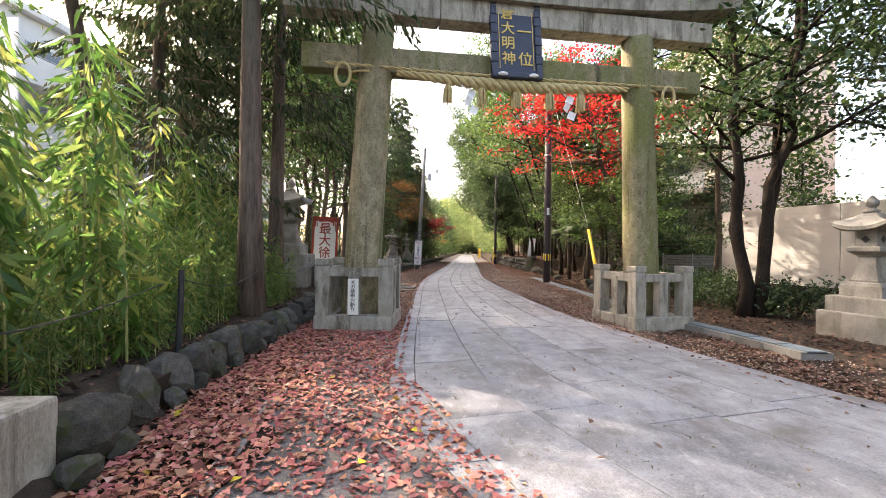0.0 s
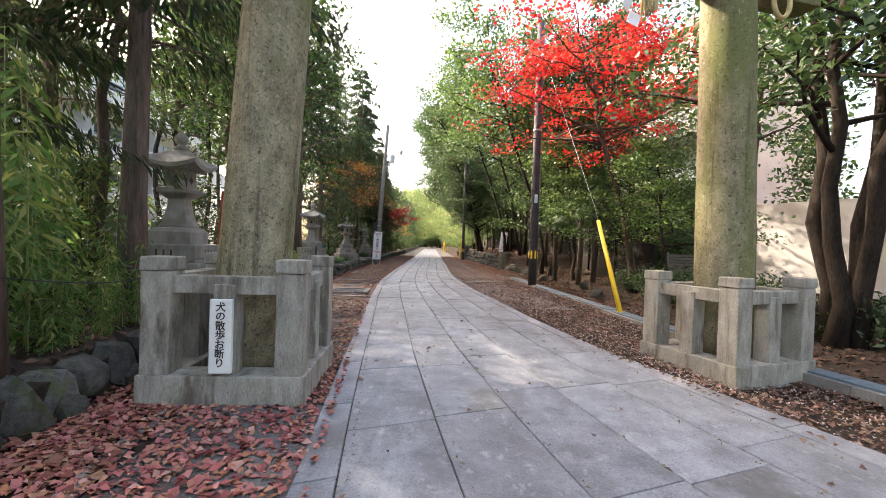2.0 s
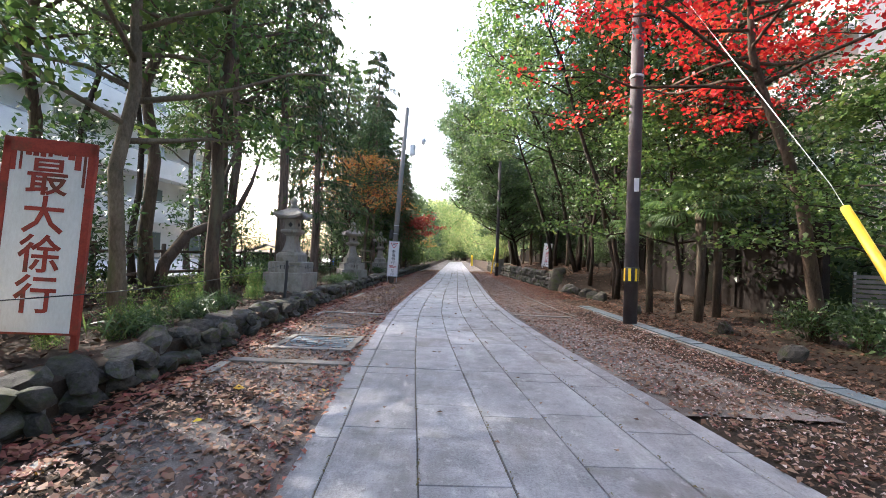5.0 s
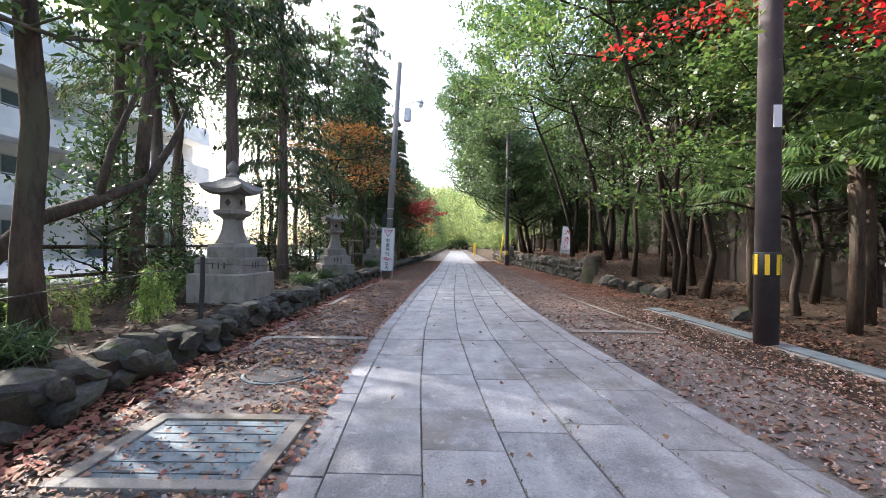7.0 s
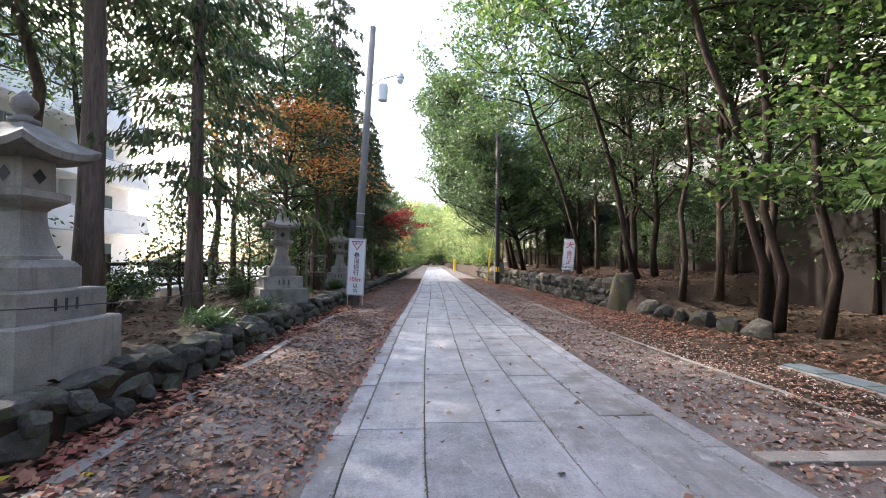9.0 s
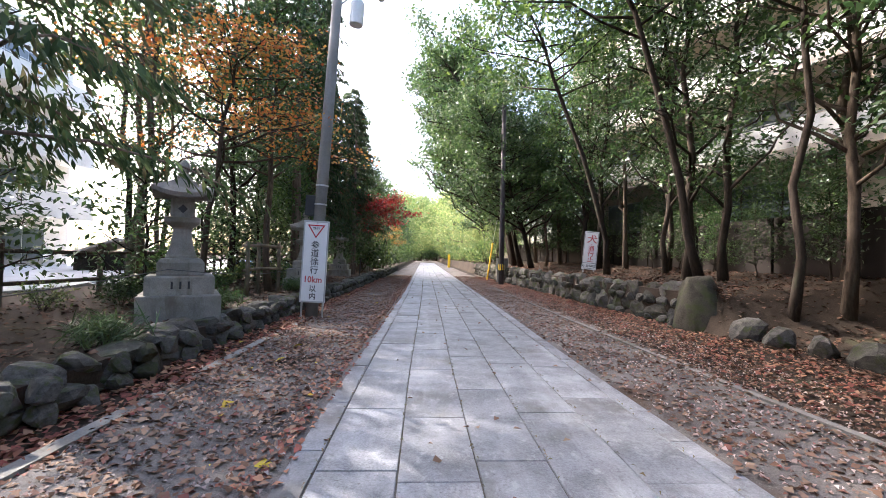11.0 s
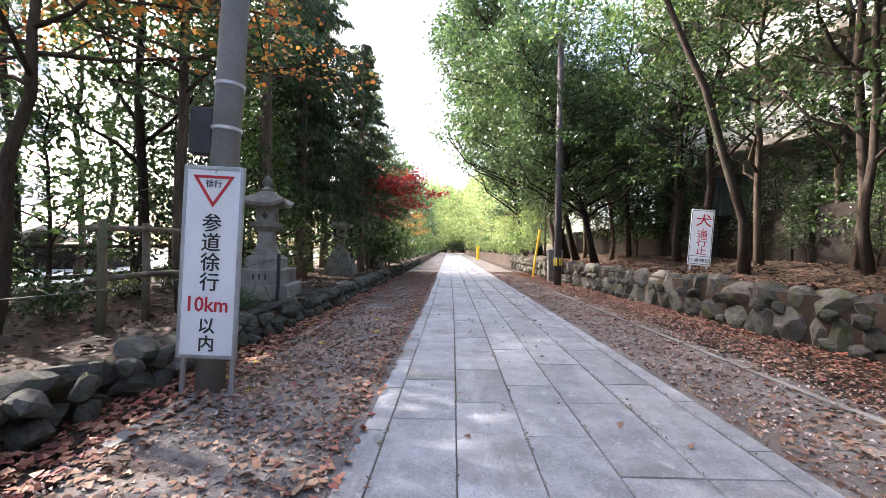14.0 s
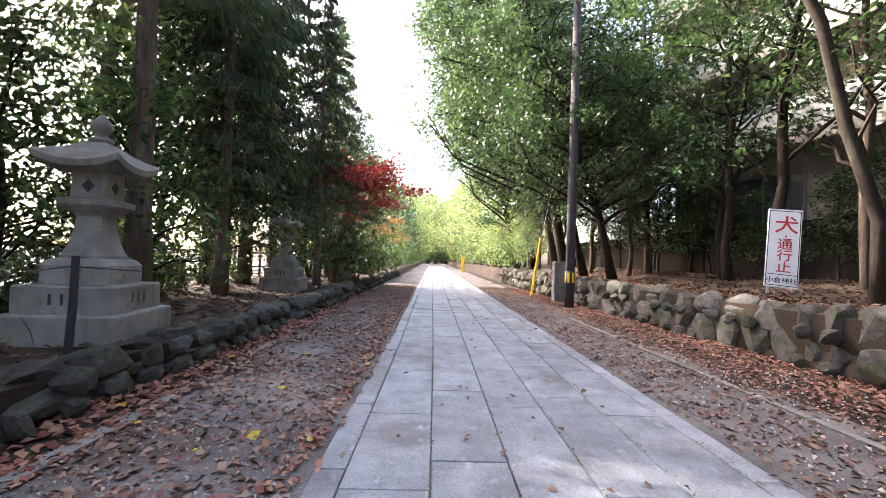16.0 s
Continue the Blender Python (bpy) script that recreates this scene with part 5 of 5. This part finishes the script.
for i in range(8):
    put(YOUNG[0], 7.0 + dark.uniform(-0.3, 0.6) + 0.12 * i, 43.5 + i * 1.1, dark.uniform(0, 360), dark.uniform(0.9, 1.3))
# the avenue further on
for i in range(16):
    y = 55 + i * 4.6
    put(FAR[i % 2], -5.8 + random.uniform(-0.6, 0.5), y, None, random.uniform(0.6, 0.85))
    put(FAR[(i + 1) % 2], 5.6 + random.uniform(-0.5, 1.0), y + 40, None, random.uniform(0.75, 1.05))
for x, y, k in ((4.8, 56.5, 0.42), (5.4, 61, 0.6), (4.6, 66, 0.5), (7.8, 63, 0.9), (4.8, 73, 0.6), (-4.6, 66, 0.4), (-4.8, 82, 0.5), (4.4, 84, 0.7), (4.6, 96, 0.7), (-4.0, 110, 0.6), (3.6, 118, 0.7)):
    put(LIGHT[int(y) % 2], x, y, None, k)
for x, y, k in ((5.6, 70, 1.25), (6.4, 79, 1.5), (5.2, 90, 1.5), (5.6, 101, 1.7), (4.6, 112, 1.7), (-6.0, 96, 1.3), (-5.4, 108, 1.6), (-5.0, 121, 1.9), (4.8, 126, 2.0), (-2.5, 140, 2.1), (2.5, 143, 2.2)):
    put(LIGHT[int(y) % 2], x, y, None, k, "tall bright yellow-green tree in sunlight further along the avenue")
for i in range(16):
    put((FAR + LIGHT)[i % 4], -15 + i * 1.9, 146 + 6 * (i % 3), None, 1.1)
    put(FAR[i % 2], -30 + i * 4.0, 175 + 5 * (i % 3), None, 1.9)
for i in range(22):
    put(BUSH[i % 2], -4.7 + random.uniform(-0.3, 0.2), 46 + i * 3.6, None, random.uniform(1.6, 2.6), "", "undergrowth shrubs")
    put(BUSH[1 + (i % 3 > 0)], 4.1 + random.uniform(-0.2, 0.5), 58 + i * 3.4, None, random.uniform(1.6, 2.6), "", "undergrowth shrubs")
for i in range(9):
    put(BUSH[i % 2], -7.0 + i * 1.75, 138 + (i % 3) * 1.5, None, 4.0, "", "undergrowth shrubs")
for x, y in ((8.7, 23.4), (8.9, 26.4), (9.4, 29.0)):
    put(EVER[int(y) % 4], x, y, None, 0.9)
# undergrowth
canes = random.Random(17)
for i in range(22):
    y = 1.6 + i * 0.38
    put(BAMBOO[i % 4], along(LEFT_WALL, y) - 1.25 - 2.0 * canes.random(), y, canes.uniform(0, 360), canes.choice((0.45, 0.6, 0.75, 1.0)) * canes.uniform(0.85, 1.1), "", "bamboo grass on the terrace")
for i in range(11):
    y = 3.6 + i * 0.6
    put(BAMBOO[i % 4], along(LEFT_WALL, y) - 0.62 - 0.3 * canes.random(), y, canes.uniform(0, 360), canes.uniform(0.2, 0.42), "low bamboo grass spilling over the terrace edge", "bamboo grass on the terrace")
for i in range(9):
    put(BAMBOO[i % 4], -6.5 - 1.2 * canes.random(), 1 + i * 1.6, canes.uniform(0, 360), canes.uniform(0.7, 1.3), "", "bamboo grass on the terrace")
for i in range(10):
    y = 14.2 + i * 0.62
    put(BAMBOO[i % 4], along(LEFT_WALL, y) - 0.7 - 0.7 * canes.random(), y, canes.uniform(0, 360), canes.uniform(0.12, 0.24), "low bamboo grass on the terrace edge", "bamboo grass on the terrace")
for i in range(52):
    y = 9 + i * 0.95
    put(BUSH[(i * 7) % 3], along(LEFT_WALL, y) - 1.9 - random.random() * 2.2, y, None, random.uniform(0.5, 1.0), "", "undergrowth shrubs")
for i in range(16):
    y = 11 + i * 0.5
    put(BUSH[0], 6.2 + random.random() * 1.6, y, None, random.uniform(0.5, 1.1), "", "undergrowth shrubs")
for x, y in ((-4.72, 26.2), (-4.9, 29.2), (-4.6, 24.0), (-4.5, 16.1), (-4.6, 17.0), (-4.4, 14.9), (-4.75, 33.2)):
    put(TUFT, x, y, None, 1.0, "", "grass tufts")
retire([*EVER, *BROAD, *OPEN, *LIGHT, *FAR, *LEANER, *HIGH, *SPARSE, *ARCH, *YOUNG, *CEDAR, RED, ORANGE, DULL, GREENMAPLE, *BAMBOO, *BUSH, TUFT, *PALM, STEMS])

# a leaning old trunk over the terrace
old = empty("leaning_tree", pose(-6.7, 18.4, 0.35), "old leaning tree with a long crooked limb", "tree")
part("trunk", tube([(0, 0, -0.3), (0.05, 0.3, 0.7), (0.1, 0.9, 1.3), (0.2, 1.8, 1.65), (0.25, 2.8, 2.1), (0.3, 3.4, 2.9), (0.3, 3.9, 3.8)], [0.13, 0.12, 0.11, 0.095, 0.08, 0.06, 0.02], 10), BARK, old, smooth=True)
part("limb", tube([(0.2, 1.8, 1.65), (0.1, 2.2, 2.6), (0.3, 2.5, 3.6), (0.1, 2.9, 4.8)], [0.07, 0.055, 0.04, 0.015], 8), BARK, old, smooth=True)

# ---- fallen leaves ----


def litter(name, seed, count, where, length, width, material, label):
    rng = np.random.default_rng(seed)
    c = where(rng, count)
    z = np.array([max(-0.012, ground_z(px, py)) if along(LEFT_EDGE, py) < px < along(RIGHT_EDGE, py) else ground_z(px, py) for px, py in c])
    cen = np.column_stack([c, z + 0.014 + rng.uniform(0, 0.02, len(c))])
    n = len(cen)
    an = rng.uniform(0, 2 * np.pi, n)
    d = np.column_stack([np.cos(an), np.sin(an), rng.normal(0, 0.22, n)])
    s = np.column_stack([-np.sin(an), np.cos(an), rng.normal(0, 0.28, n)])
    size = rng.uniform(0.55, 1.35, n)[:, None]
    q = np.empty((n, 4, 3))
    lift = np.array([0, 0, 0.012])
    q[:, 0], q[:, 2] = cen - d * length / 2 * size, cen + d * length / 2 * size
    q[:, 1], q[:, 3] = cen + s * width / 2 * size + lift, cen - s * width / 2 * size + lift
    ob = new(name, quads_mesh(name, q, material))
    return tagged(ob, label, "fallen leaves", kind="stuff")


def between(a, b, y0, y1, power=1.0):
    def pick(rng, n):
        y = rng.uniform(y0, y1, n)
        u = rng.random(n) ** power
        lo = np.array([a(v) for v in y])
        hi = np.array([b(v) for v in y])
        return np.column_stack([lo + (hi - lo) * u, y])
    return pick


def L_edge(y):
    return along(LEFT_EDGE, max(2.3, y))


litter("red_leaves", 1, 13000, between(lambda y: along(LEFT_WALL, y) + 0.1, lambda y: L_edge(y) + 0.04, 0.5, 9.5, 1.35), 0.06, 0.046, LITTER_RED, "drift of dry pinkish red maple leaves on the verge")
litter("gutter_leaves", 2, 12000, between(lambda y: along(LEFT_WALL, y) - 0.1, lambda y: along(LEFT_KERB, y) + 0.1, 1, 46, 1.0), 0.08, 0.058, LITTER_GUTTER, "red-brown leaves lying along the foot of the wall")
litter("verge_leaves", 3, 16000, between(lambda y: along(LEFT_KERB, y), L_edge, 8, 50), 0.065, 0.045, LITTER_BROWN, "scattered brown leaves on the gravel verge")
litter("terrace_leaves", 4, 12000, between(lambda y: along(LEFT_WALL, y) - 3.5, lambda y: along(LEFT_WALL, y) - 0.2, 0, 50), 0.085, 0.06, LITTER_DARK, "dark brown leaves over the terrace")
litter("right_leaves", 5, 34000, between(lambda y: along(RIGHT_EDGE, y) - 0.02, lambda y: 4.6, 2.4, 50, 1.0), 0.062, 0.04, LITTER_BROWN, "thick cover of dry brown leaves on the verge")
# the shade on the bank comes from the litter's dark colour
litter("bank_leaves", 6, 20000, between(lambda y: 4.0, lambda y: 9.0, 4, 50, 1.4), 0.085, 0.06, LITTER_DARK, "brown leaves under the trees, darkened in colour for the shade")
litter("leaf_fragments", 9, 20000, between(lambda y: along(LEFT_KERB, y) - 0.1, L_edge, 9, 46), 0.035, 0.026, LITTER_CHIPS, "crumbled leaf fragments over the gravel verge")
litter("leaf_fragments", 10, 23000, between(lambda y: along(RIGHT_EDGE, y), lambda y: along(RIGHT_EDGE, y) + 2.4, 5, 46), 0.035, 0.026, LITTER_CHIPS, "crumbled leaf fragments over the gravel verge")
litter("wall_foot_leaves", 11, 6000, between(lambda y: 2.0, lambda y: along(RIGHT_WALL, max(29.2, y)), 25, 50, 0.6), 0.07, 0.05, LITTER_GUTTER, "reddish leaves gathered at the foot of the wall")
litter("edge_leaves", 12, 2600, between(lambda y: L_edge(y) - 0.35, lambda y: L_edge(y) + 0.03, 9, 46, 0.5), 0.06, 0.045, LITTER_GUTTER, "red-brown leaves gathered along the edge of the slabs")
for k, u in enumerate((0.066, 0.245, 0.42, 0.585, 0.765, 0.935)):
    litter("joint_debris", 30 + k, 420, between(lambda y: L_edge(y) + (along(RIGHT_EDGE, y) - L_edge(y)) * u - 0.012, lambda y: L_edge(y) + (along(RIGHT_EDGE, y) - L_edge(y)) * u + 0.012, 3, 44), 0.034, 0.012, LITTER_JOINT, "straw-coloured bits caught in the joints of the slabs")
litter("yellow_leaves", 7, 120, between(lambda y: along(LEFT_WALL, y) - 0.2, L_edge, 3, 40), 0.10, 0.075, LITTER_YELLOW, "single yellow leaves on the verge")
litter("road_leaves", 8, 260, between(L_edge, lambda y: along(RIGHT_EDGE, y), 3, 45), 0.06, 0.04, LITTER_BROWN, "few dry leaves on the slabs")

# ---- buildings and walls behind the trees ----


def apartment(name, m, length, storeys, wall, label, seed, depth=9.0, base=0.0, balcony=1.3):
    """A block with continuous balconies towards its -x side; its length runs along y from 0."""
    b = empty(name, m, label, "apartment building")
    rng = random.Random(seed)
    H = 2.9
    part("wall", box((depth, length, storeys * H + 2.9), (depth / 2, length / 2, base - 2.5)), wall, b)
    part("roof", box((depth + 0.8, length + 0.6, 0.35), (depth / 2, length / 2, base + storeys * H + 0.42), 0.03), wall, b)
    bays = int(length // 5.5)
    for s in range(storeys):
        z = base + s * H
        if s:
            part("balcony_slab", box((balcony, length, 0.28), (-balcony / 2 - 0.003, length / 2, z - 0.2), 0.01), wall, b, "deep concrete balcony slab")
            part("balcony_parapet", box((0.14, length - 0.04, 0.95), (-balcony + 0.1, length / 2, z + 0.085), 0.01), RENDER_WHITE, b, "white balcony parapet")
            part("fascia", box((0.05, length + 0.02, 0.34), (-balcony - 0.012, length / 2, z - 0.24), 0.008), wall, b, "weathered slab edge")
            part("balcony_rail", tube([(-balcony + 0.1, 0.1, z + 1.12), (-balcony + 0.1, length - 0.1, z + 1.12)], 0.025, 6), STEEL, b)
        for i in range(bays):
            y = (i + 0.5) * length / bays
            if s:
                part("divider", box((balcony - 0.2, 0.08, 2.4), (-balcony / 2 + 0.08, (i + 1) * length / bays - 0.3, z + 0.085)), wall, b)
            wdw = part("window", box((0.06, 2.5, 1.9), (-0.035, y, z + 0.25)), STEEL, b)
            for k in (-1, 1):
                part("pane", box((0.02, 1.15, 1.76), (-0.078, y + k * 0.61, z + 0.32)), GLASS, wdw)
    return b


apartment("apartment_building", pose(14.9, 27.0, 2.25, 0, 0, 17), 21.5, 4, RENDER_TAN, "tan concrete apartment block with long white balconies behind the trees", 1)
apartment("apartment_building", pose(-21.0, 46.0, 0.2, 0, 0, 180), 28.0, 4, RENDER_WHITE, "white apartment block behind the trees", 2)
apartment("apartment_building", pose(28.0, -4.0, 1.0, 0, 0, 12), 24.0, 4, PINK_RENDER, "pale pink apartment block beyond the hedge", 3)

# wall panels whose colour carries the tree shade
bwall = empty("boundary_wall", Matrix(), "dark boundary wall under the trees, their shade put into its colour", "wall", kind="structure")
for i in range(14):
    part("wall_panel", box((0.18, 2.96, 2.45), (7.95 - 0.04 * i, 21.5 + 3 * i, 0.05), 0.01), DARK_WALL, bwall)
pw = empty("plaster_wall", pose(10.1, 18.3, 0.0, 0, 0, 20), "long smooth grey plaster wall with a stone foot", "wall", kind="structure")
for i in range(5):
    part("wall_panel", box((0.2, 3.98, 2.65), (0, -2 - 4 * i, 0.35), 0.012), PLASTER, pw)
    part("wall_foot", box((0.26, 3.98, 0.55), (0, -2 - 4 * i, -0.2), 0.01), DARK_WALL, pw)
slat = empty("slat_fence", pose(10.6, 19.2, 0.0, 0, 0, 72) @ Matrix.Scale(0.8, 4), "grey horizontal slat fence in front of a clipped hedge", "fence")
for i in range(3):
    part("post", box((0.06, 0.06, 1.7), (0, i * 1.4, 0), 0.005), STEEL, slat)
for i in range(10):
    part("slat", box((0.03, 2.9, 0.1), (-0.05, 1.4, 0.3 + i * 0.135), 0.004), POLE_GREY, slat)
nr = np.random.default_rng(9)
hedge = empty("hedge", pose(11.0, 20.2, 0.0, 0, 0, -18), "clipped bright green hedge behind the slat fence", "hedge")
part("core", box((5.4, 0.7, 1.9), (0, 0, 0.1), 0.1), LEAF_DARK, hedge)
hc = np.column_stack([nr.uniform(-2.8, 2.8, 9000), nr.normal(0, 0.42, 9000), nr.uniform(0.1, 2.25, 9000)])
hq = new("foliage", quads_mesh("foliage", leaf_quads(nr, hc, 0.11, 0.06), LEAF_LIGHT))
hq.parent = hedge

lot = tagged(new("lot", mesh_of("lot", box((26, 75, 0.06), (-22.5, 33, 0.405)), PAVE)), "pale sunlit asphalt lot beyond the fence", "pavement", kind="structure")
tarp = empty("blue_tarpaulin", pose(-9.2, 42.0, 0.4, 0, 0, 10), "blue tarpaulin over a low stack", "tarpaulin")
part("sheet", box((1.2, 3.2, 0.55), (0, 0, 0), 0.12), BLUE_TARP, tarp)

# ---- walls of field stones ----
rocks = []
for i in range(9):
    rr = random.Random(200 + i)
    bm = bmesh.new()
    bmesh.ops.create_icosphere(bm, subdivisions=2, radius=1.0)
    cuts = []
    for k in range(11):
        d = Vector((rr.uniform(-1, 1), rr.uniform(-1, 1), rr.uniform(-0.8, 0.8))).normalized()
        cuts.append((d, rr.uniform(0.58, 0.86)))
    for v in bm.verts:
        c = Vector([math.copysign(abs(q) ** 0.62, q) for q in v.co])
        c *= 1.0 / max(1.0, c.length * 0.74)
        for d, far in cuts:
            over = c.dot(d) - far
            if over > 0:
                c -= d * over * 0.97
        c *= 1 + 0.10 * noise.noise(c * 1.7 + Vector((i * 7.1, 0, 0))) + 0.04 * noise.noise(c * 5 + Vector((0, i * 3.3, 0)))
        v.co = c * 0.62
    rocks.append(mesh_of("stone", bm, ROCK, False))


def rock_wall(name, label, line, y0, y1, courses, side, step=0.42, height=0.34, jitter=0.05):
    w = empty(name, Matrix(), label, "stone wall", kind="structure")
    rr = random.Random(hash_of(name))
    bm = bmesh.new()
    ys = list(np.arange(y0, y1 + 0.01, 1.0))
    rows = []
    for y in ys:
        x = along(line, y)
        rows.append([(x + side * 0.10, y, -0.15), (x + side * 0.42, y, -0.15), (x + side * 0.42, y, courses * height - 0.06), (x + side * 0.10, y, courses * height - 0.10)])
    add_rings(bm, rows)
    bmesh.ops.recalc_face_normals(bm, faces=bm.faces)
    part("backing", bm, SOIL, w)
    for c in range(courses):
        y = y0 + (0.2 if c % 2 else 0)
        while y < y1:
            ln = step * rr.uniform(0.65, 1.5)
            hh = height * rr.uniform(0.85, 1.2)
            yy = y + ln / 2
            slope = math.atan2(along(line, yy + 0.5) - along(line, yy - 0.5), 1.0)
            st = new("stone", rocks[rr.randrange(9)])
            st.parent = w
            top = c == courses - 1
            st.matrix_local = pose(along(line, yy) + side * (0.17 + 0.06 * c) + rr.uniform(-jitter, jitter), yy, c * height + hh * 0.42, rr.uniform(-10, 10), rr.uniform(-10, 10), -math.degrees(slope) + rr.uniform(-12, 12) + (180 if rr.random() < 0.5 else 0)) @ Matrix.Diagonal((0.40, ln * 1.02, hh * 1.12, 1))
            y += ln
        if courses:
            y = y0
            while y < y1:
                ln = rr.uniform(0.14, 0.24)
                if rr.random() < 0.7:
                    st = new("stone", rocks[rr.randrange(9)])
                    st.parent = w
                    st.matrix_local = pose(along(line, y) - side * 0.03, y, c * height + 0.06, 0, 0, rr.uniform(0, 360)) @ Matrix.Diagonal((ln, ln * 1.2, 0.17, 1))
                y += 0.42
    return w


def hash_of(text):
    return sum(ord(ch) * (i + 1) for i, ch in enumerate(text))


rock_wall("stone_wall_gate", "low row of large rounded grey field stones before the gate", LEFT_WALL, 3.05, 9.6, 1, -1, 0.46, 0.36, 0.05)
rock_wall("stone_wall_left", "low wall of rough grey field stones along the terrace", LEFT_WALL, 9.6, 62.0, 2, -1, 0.46, 0.19, 0.045)
rock_wall("stone_wall_right", "dry wall of mossy field stones holding the terrace", RIGHT_WALL, 29.9, 56.0, 2, 1, 0.48, 0.40, 0.06)
big = empty("boulder", pose(4.12, 29.55, -0.05, 0, 0, 5) @ Matrix.Scale(1.12, 4), "large squared moss-tinged boulder ending the wall", "boulder")
bm = bmesh.new()
bmesh.ops.create_icosphere(bm, subdivisions=4, radius=1.0)
rr = random.Random(31)
cuts = [(Vector((rr.uniform(-1, 1), rr.uniform(-1, 1), rr.uniform(-0.3, 0.6))).normalized(), rr.uniform(0.72, 0.9)) for k in range(9)]
for v in bm.verts:
    c = Vector([math.copysign(abs(q) ** 0.36, q) for q in v.co])
    c *= 1.0 / max(1.0, c.length * 0.74)
    for d, far in cuts:
        over = c.dot(d) - far
        if over > 0:
            c -= d * over * 0.85
    c *= 1 + 0.10 * noise.noise(c * 1.4) + 0.05 * noise.noise(c * 4.5) + 0.02 * noise.noise(c * 12)
    v.co = Vector((c.x * 0.35, c.y * 0.42, c.z * 0.58))
bo = part("body", bm, BOULDER, big, smooth=True)
bo.matrix_local = pose(0, 0, 0.38)
for i, (x, y, k) in enumerate(((4.3, 28.5, 0.42), (4.35, 27.9, 0.4), (4.4, 27.2, 0.36), (4.45, 26.5, 0.42), (4.5, 25.8, 0.36), (4.55, 25.1, 0.45), (4.3, 21.6, 0.3), (4.5, 16.5, 0.28), (-3.2, 10.3, 0.22), (5.0, 18.9, 0.3))):
    r = empty("border_rock", pose(x, y, ground_z(x, y) + 0.1, 0, 0, i * 50), "single rounded grey border rock in leaf litter", "rock", "border rocks")
    o = new("body", rocks[i % 7])
    o.parent = r
    o.matrix_local = Matrix.Diagonal((k * 1.2, k * 1.1, k, 1))

# ---- road slabs, last ----
random.seed(77)
EDGES = [0.0, 0.066, 0.245, 0.42, 0.585, 0.765, 0.935, 1.0]


def slab_bmesh(bm, u0, u1, y0, y1):
    g, dz = random.uniform(0.003, 0.0065), random.uniform(-0.003, 0.003)
    skew = random.uniform(-0.01, 0.01)
    ring = []
    for u, y in ((u0, y0), (u1, y0), (u1, (y0 + y1) / 2), (u1, y1), (u0, y1), (u0, (y0 + y1) / 2)):
        a, b = along(LEFT_EDGE, y), along(RIGHT_EDGE, y)
        sx = g if u == u0 else -g
        sy = g if y == y0 else -g if y == y1 else 0
        # across-lines lean with the bend of the way
        lean_y = (b - a) * (u - 0.5) * 0.36 * smooth01((14 - y) / 6)
        ring.append((a + (b - a) * u + sx, y + sy + lean_y))
    mx, my = sum(p[0] for p in ring) / 6, sum(p[1] for p in ring) / 6
    low = [bm.verts.new((x, y, -0.06)) for x, y in ring]
    mid = [bm.verts.new((x, y, -0.006 + dz)) for x, y in ring]
    top = [bm.verts.new((x + (0.003 if x < mx else -0.003), y + (0.003 if y < my else -0.003), dz)) for x, y in ring]
    bm.faces.new(top)
    for r0, r1 in ((low, mid), (mid, top)):
        for i in range(6):
            bm.faces.new((r0[i], r0[(i + 1) % 6], r1[(i + 1) % 6], r1[i]))
    return bm


rest = bmesh.new()
count = 0
jobs = []
for k in range(7):
    y = 2.4 + random.uniform(0, 0.9)
    while y < 110:
        ln = random.uniform(0.95, 1.75) if 0 < k < 6 else random.uniform(0.9, 1.4)
        if y > 60:
            ln *= 2
        for stop in (15.2, 19.75):
            if y + 0.2 < stop < y + ln + 0.2:
                ln = stop - y
        jobs.append((y, k, ln))
        y += ln
jobs.sort()
for y, k, ln in jobs:
    if count < 290:
        part("slab", slab_bmesh(bmesh.new(), EDGES[k], EDGES[k + 1], y, y + ln), SLAB, road)
        count += 1
    else:
        slab_bmesh(rest, EDGES[k], EDGES[k + 1], y, y + ln)
tagged(part("far_slabs", rest, SLAB, road), kind="stuff")
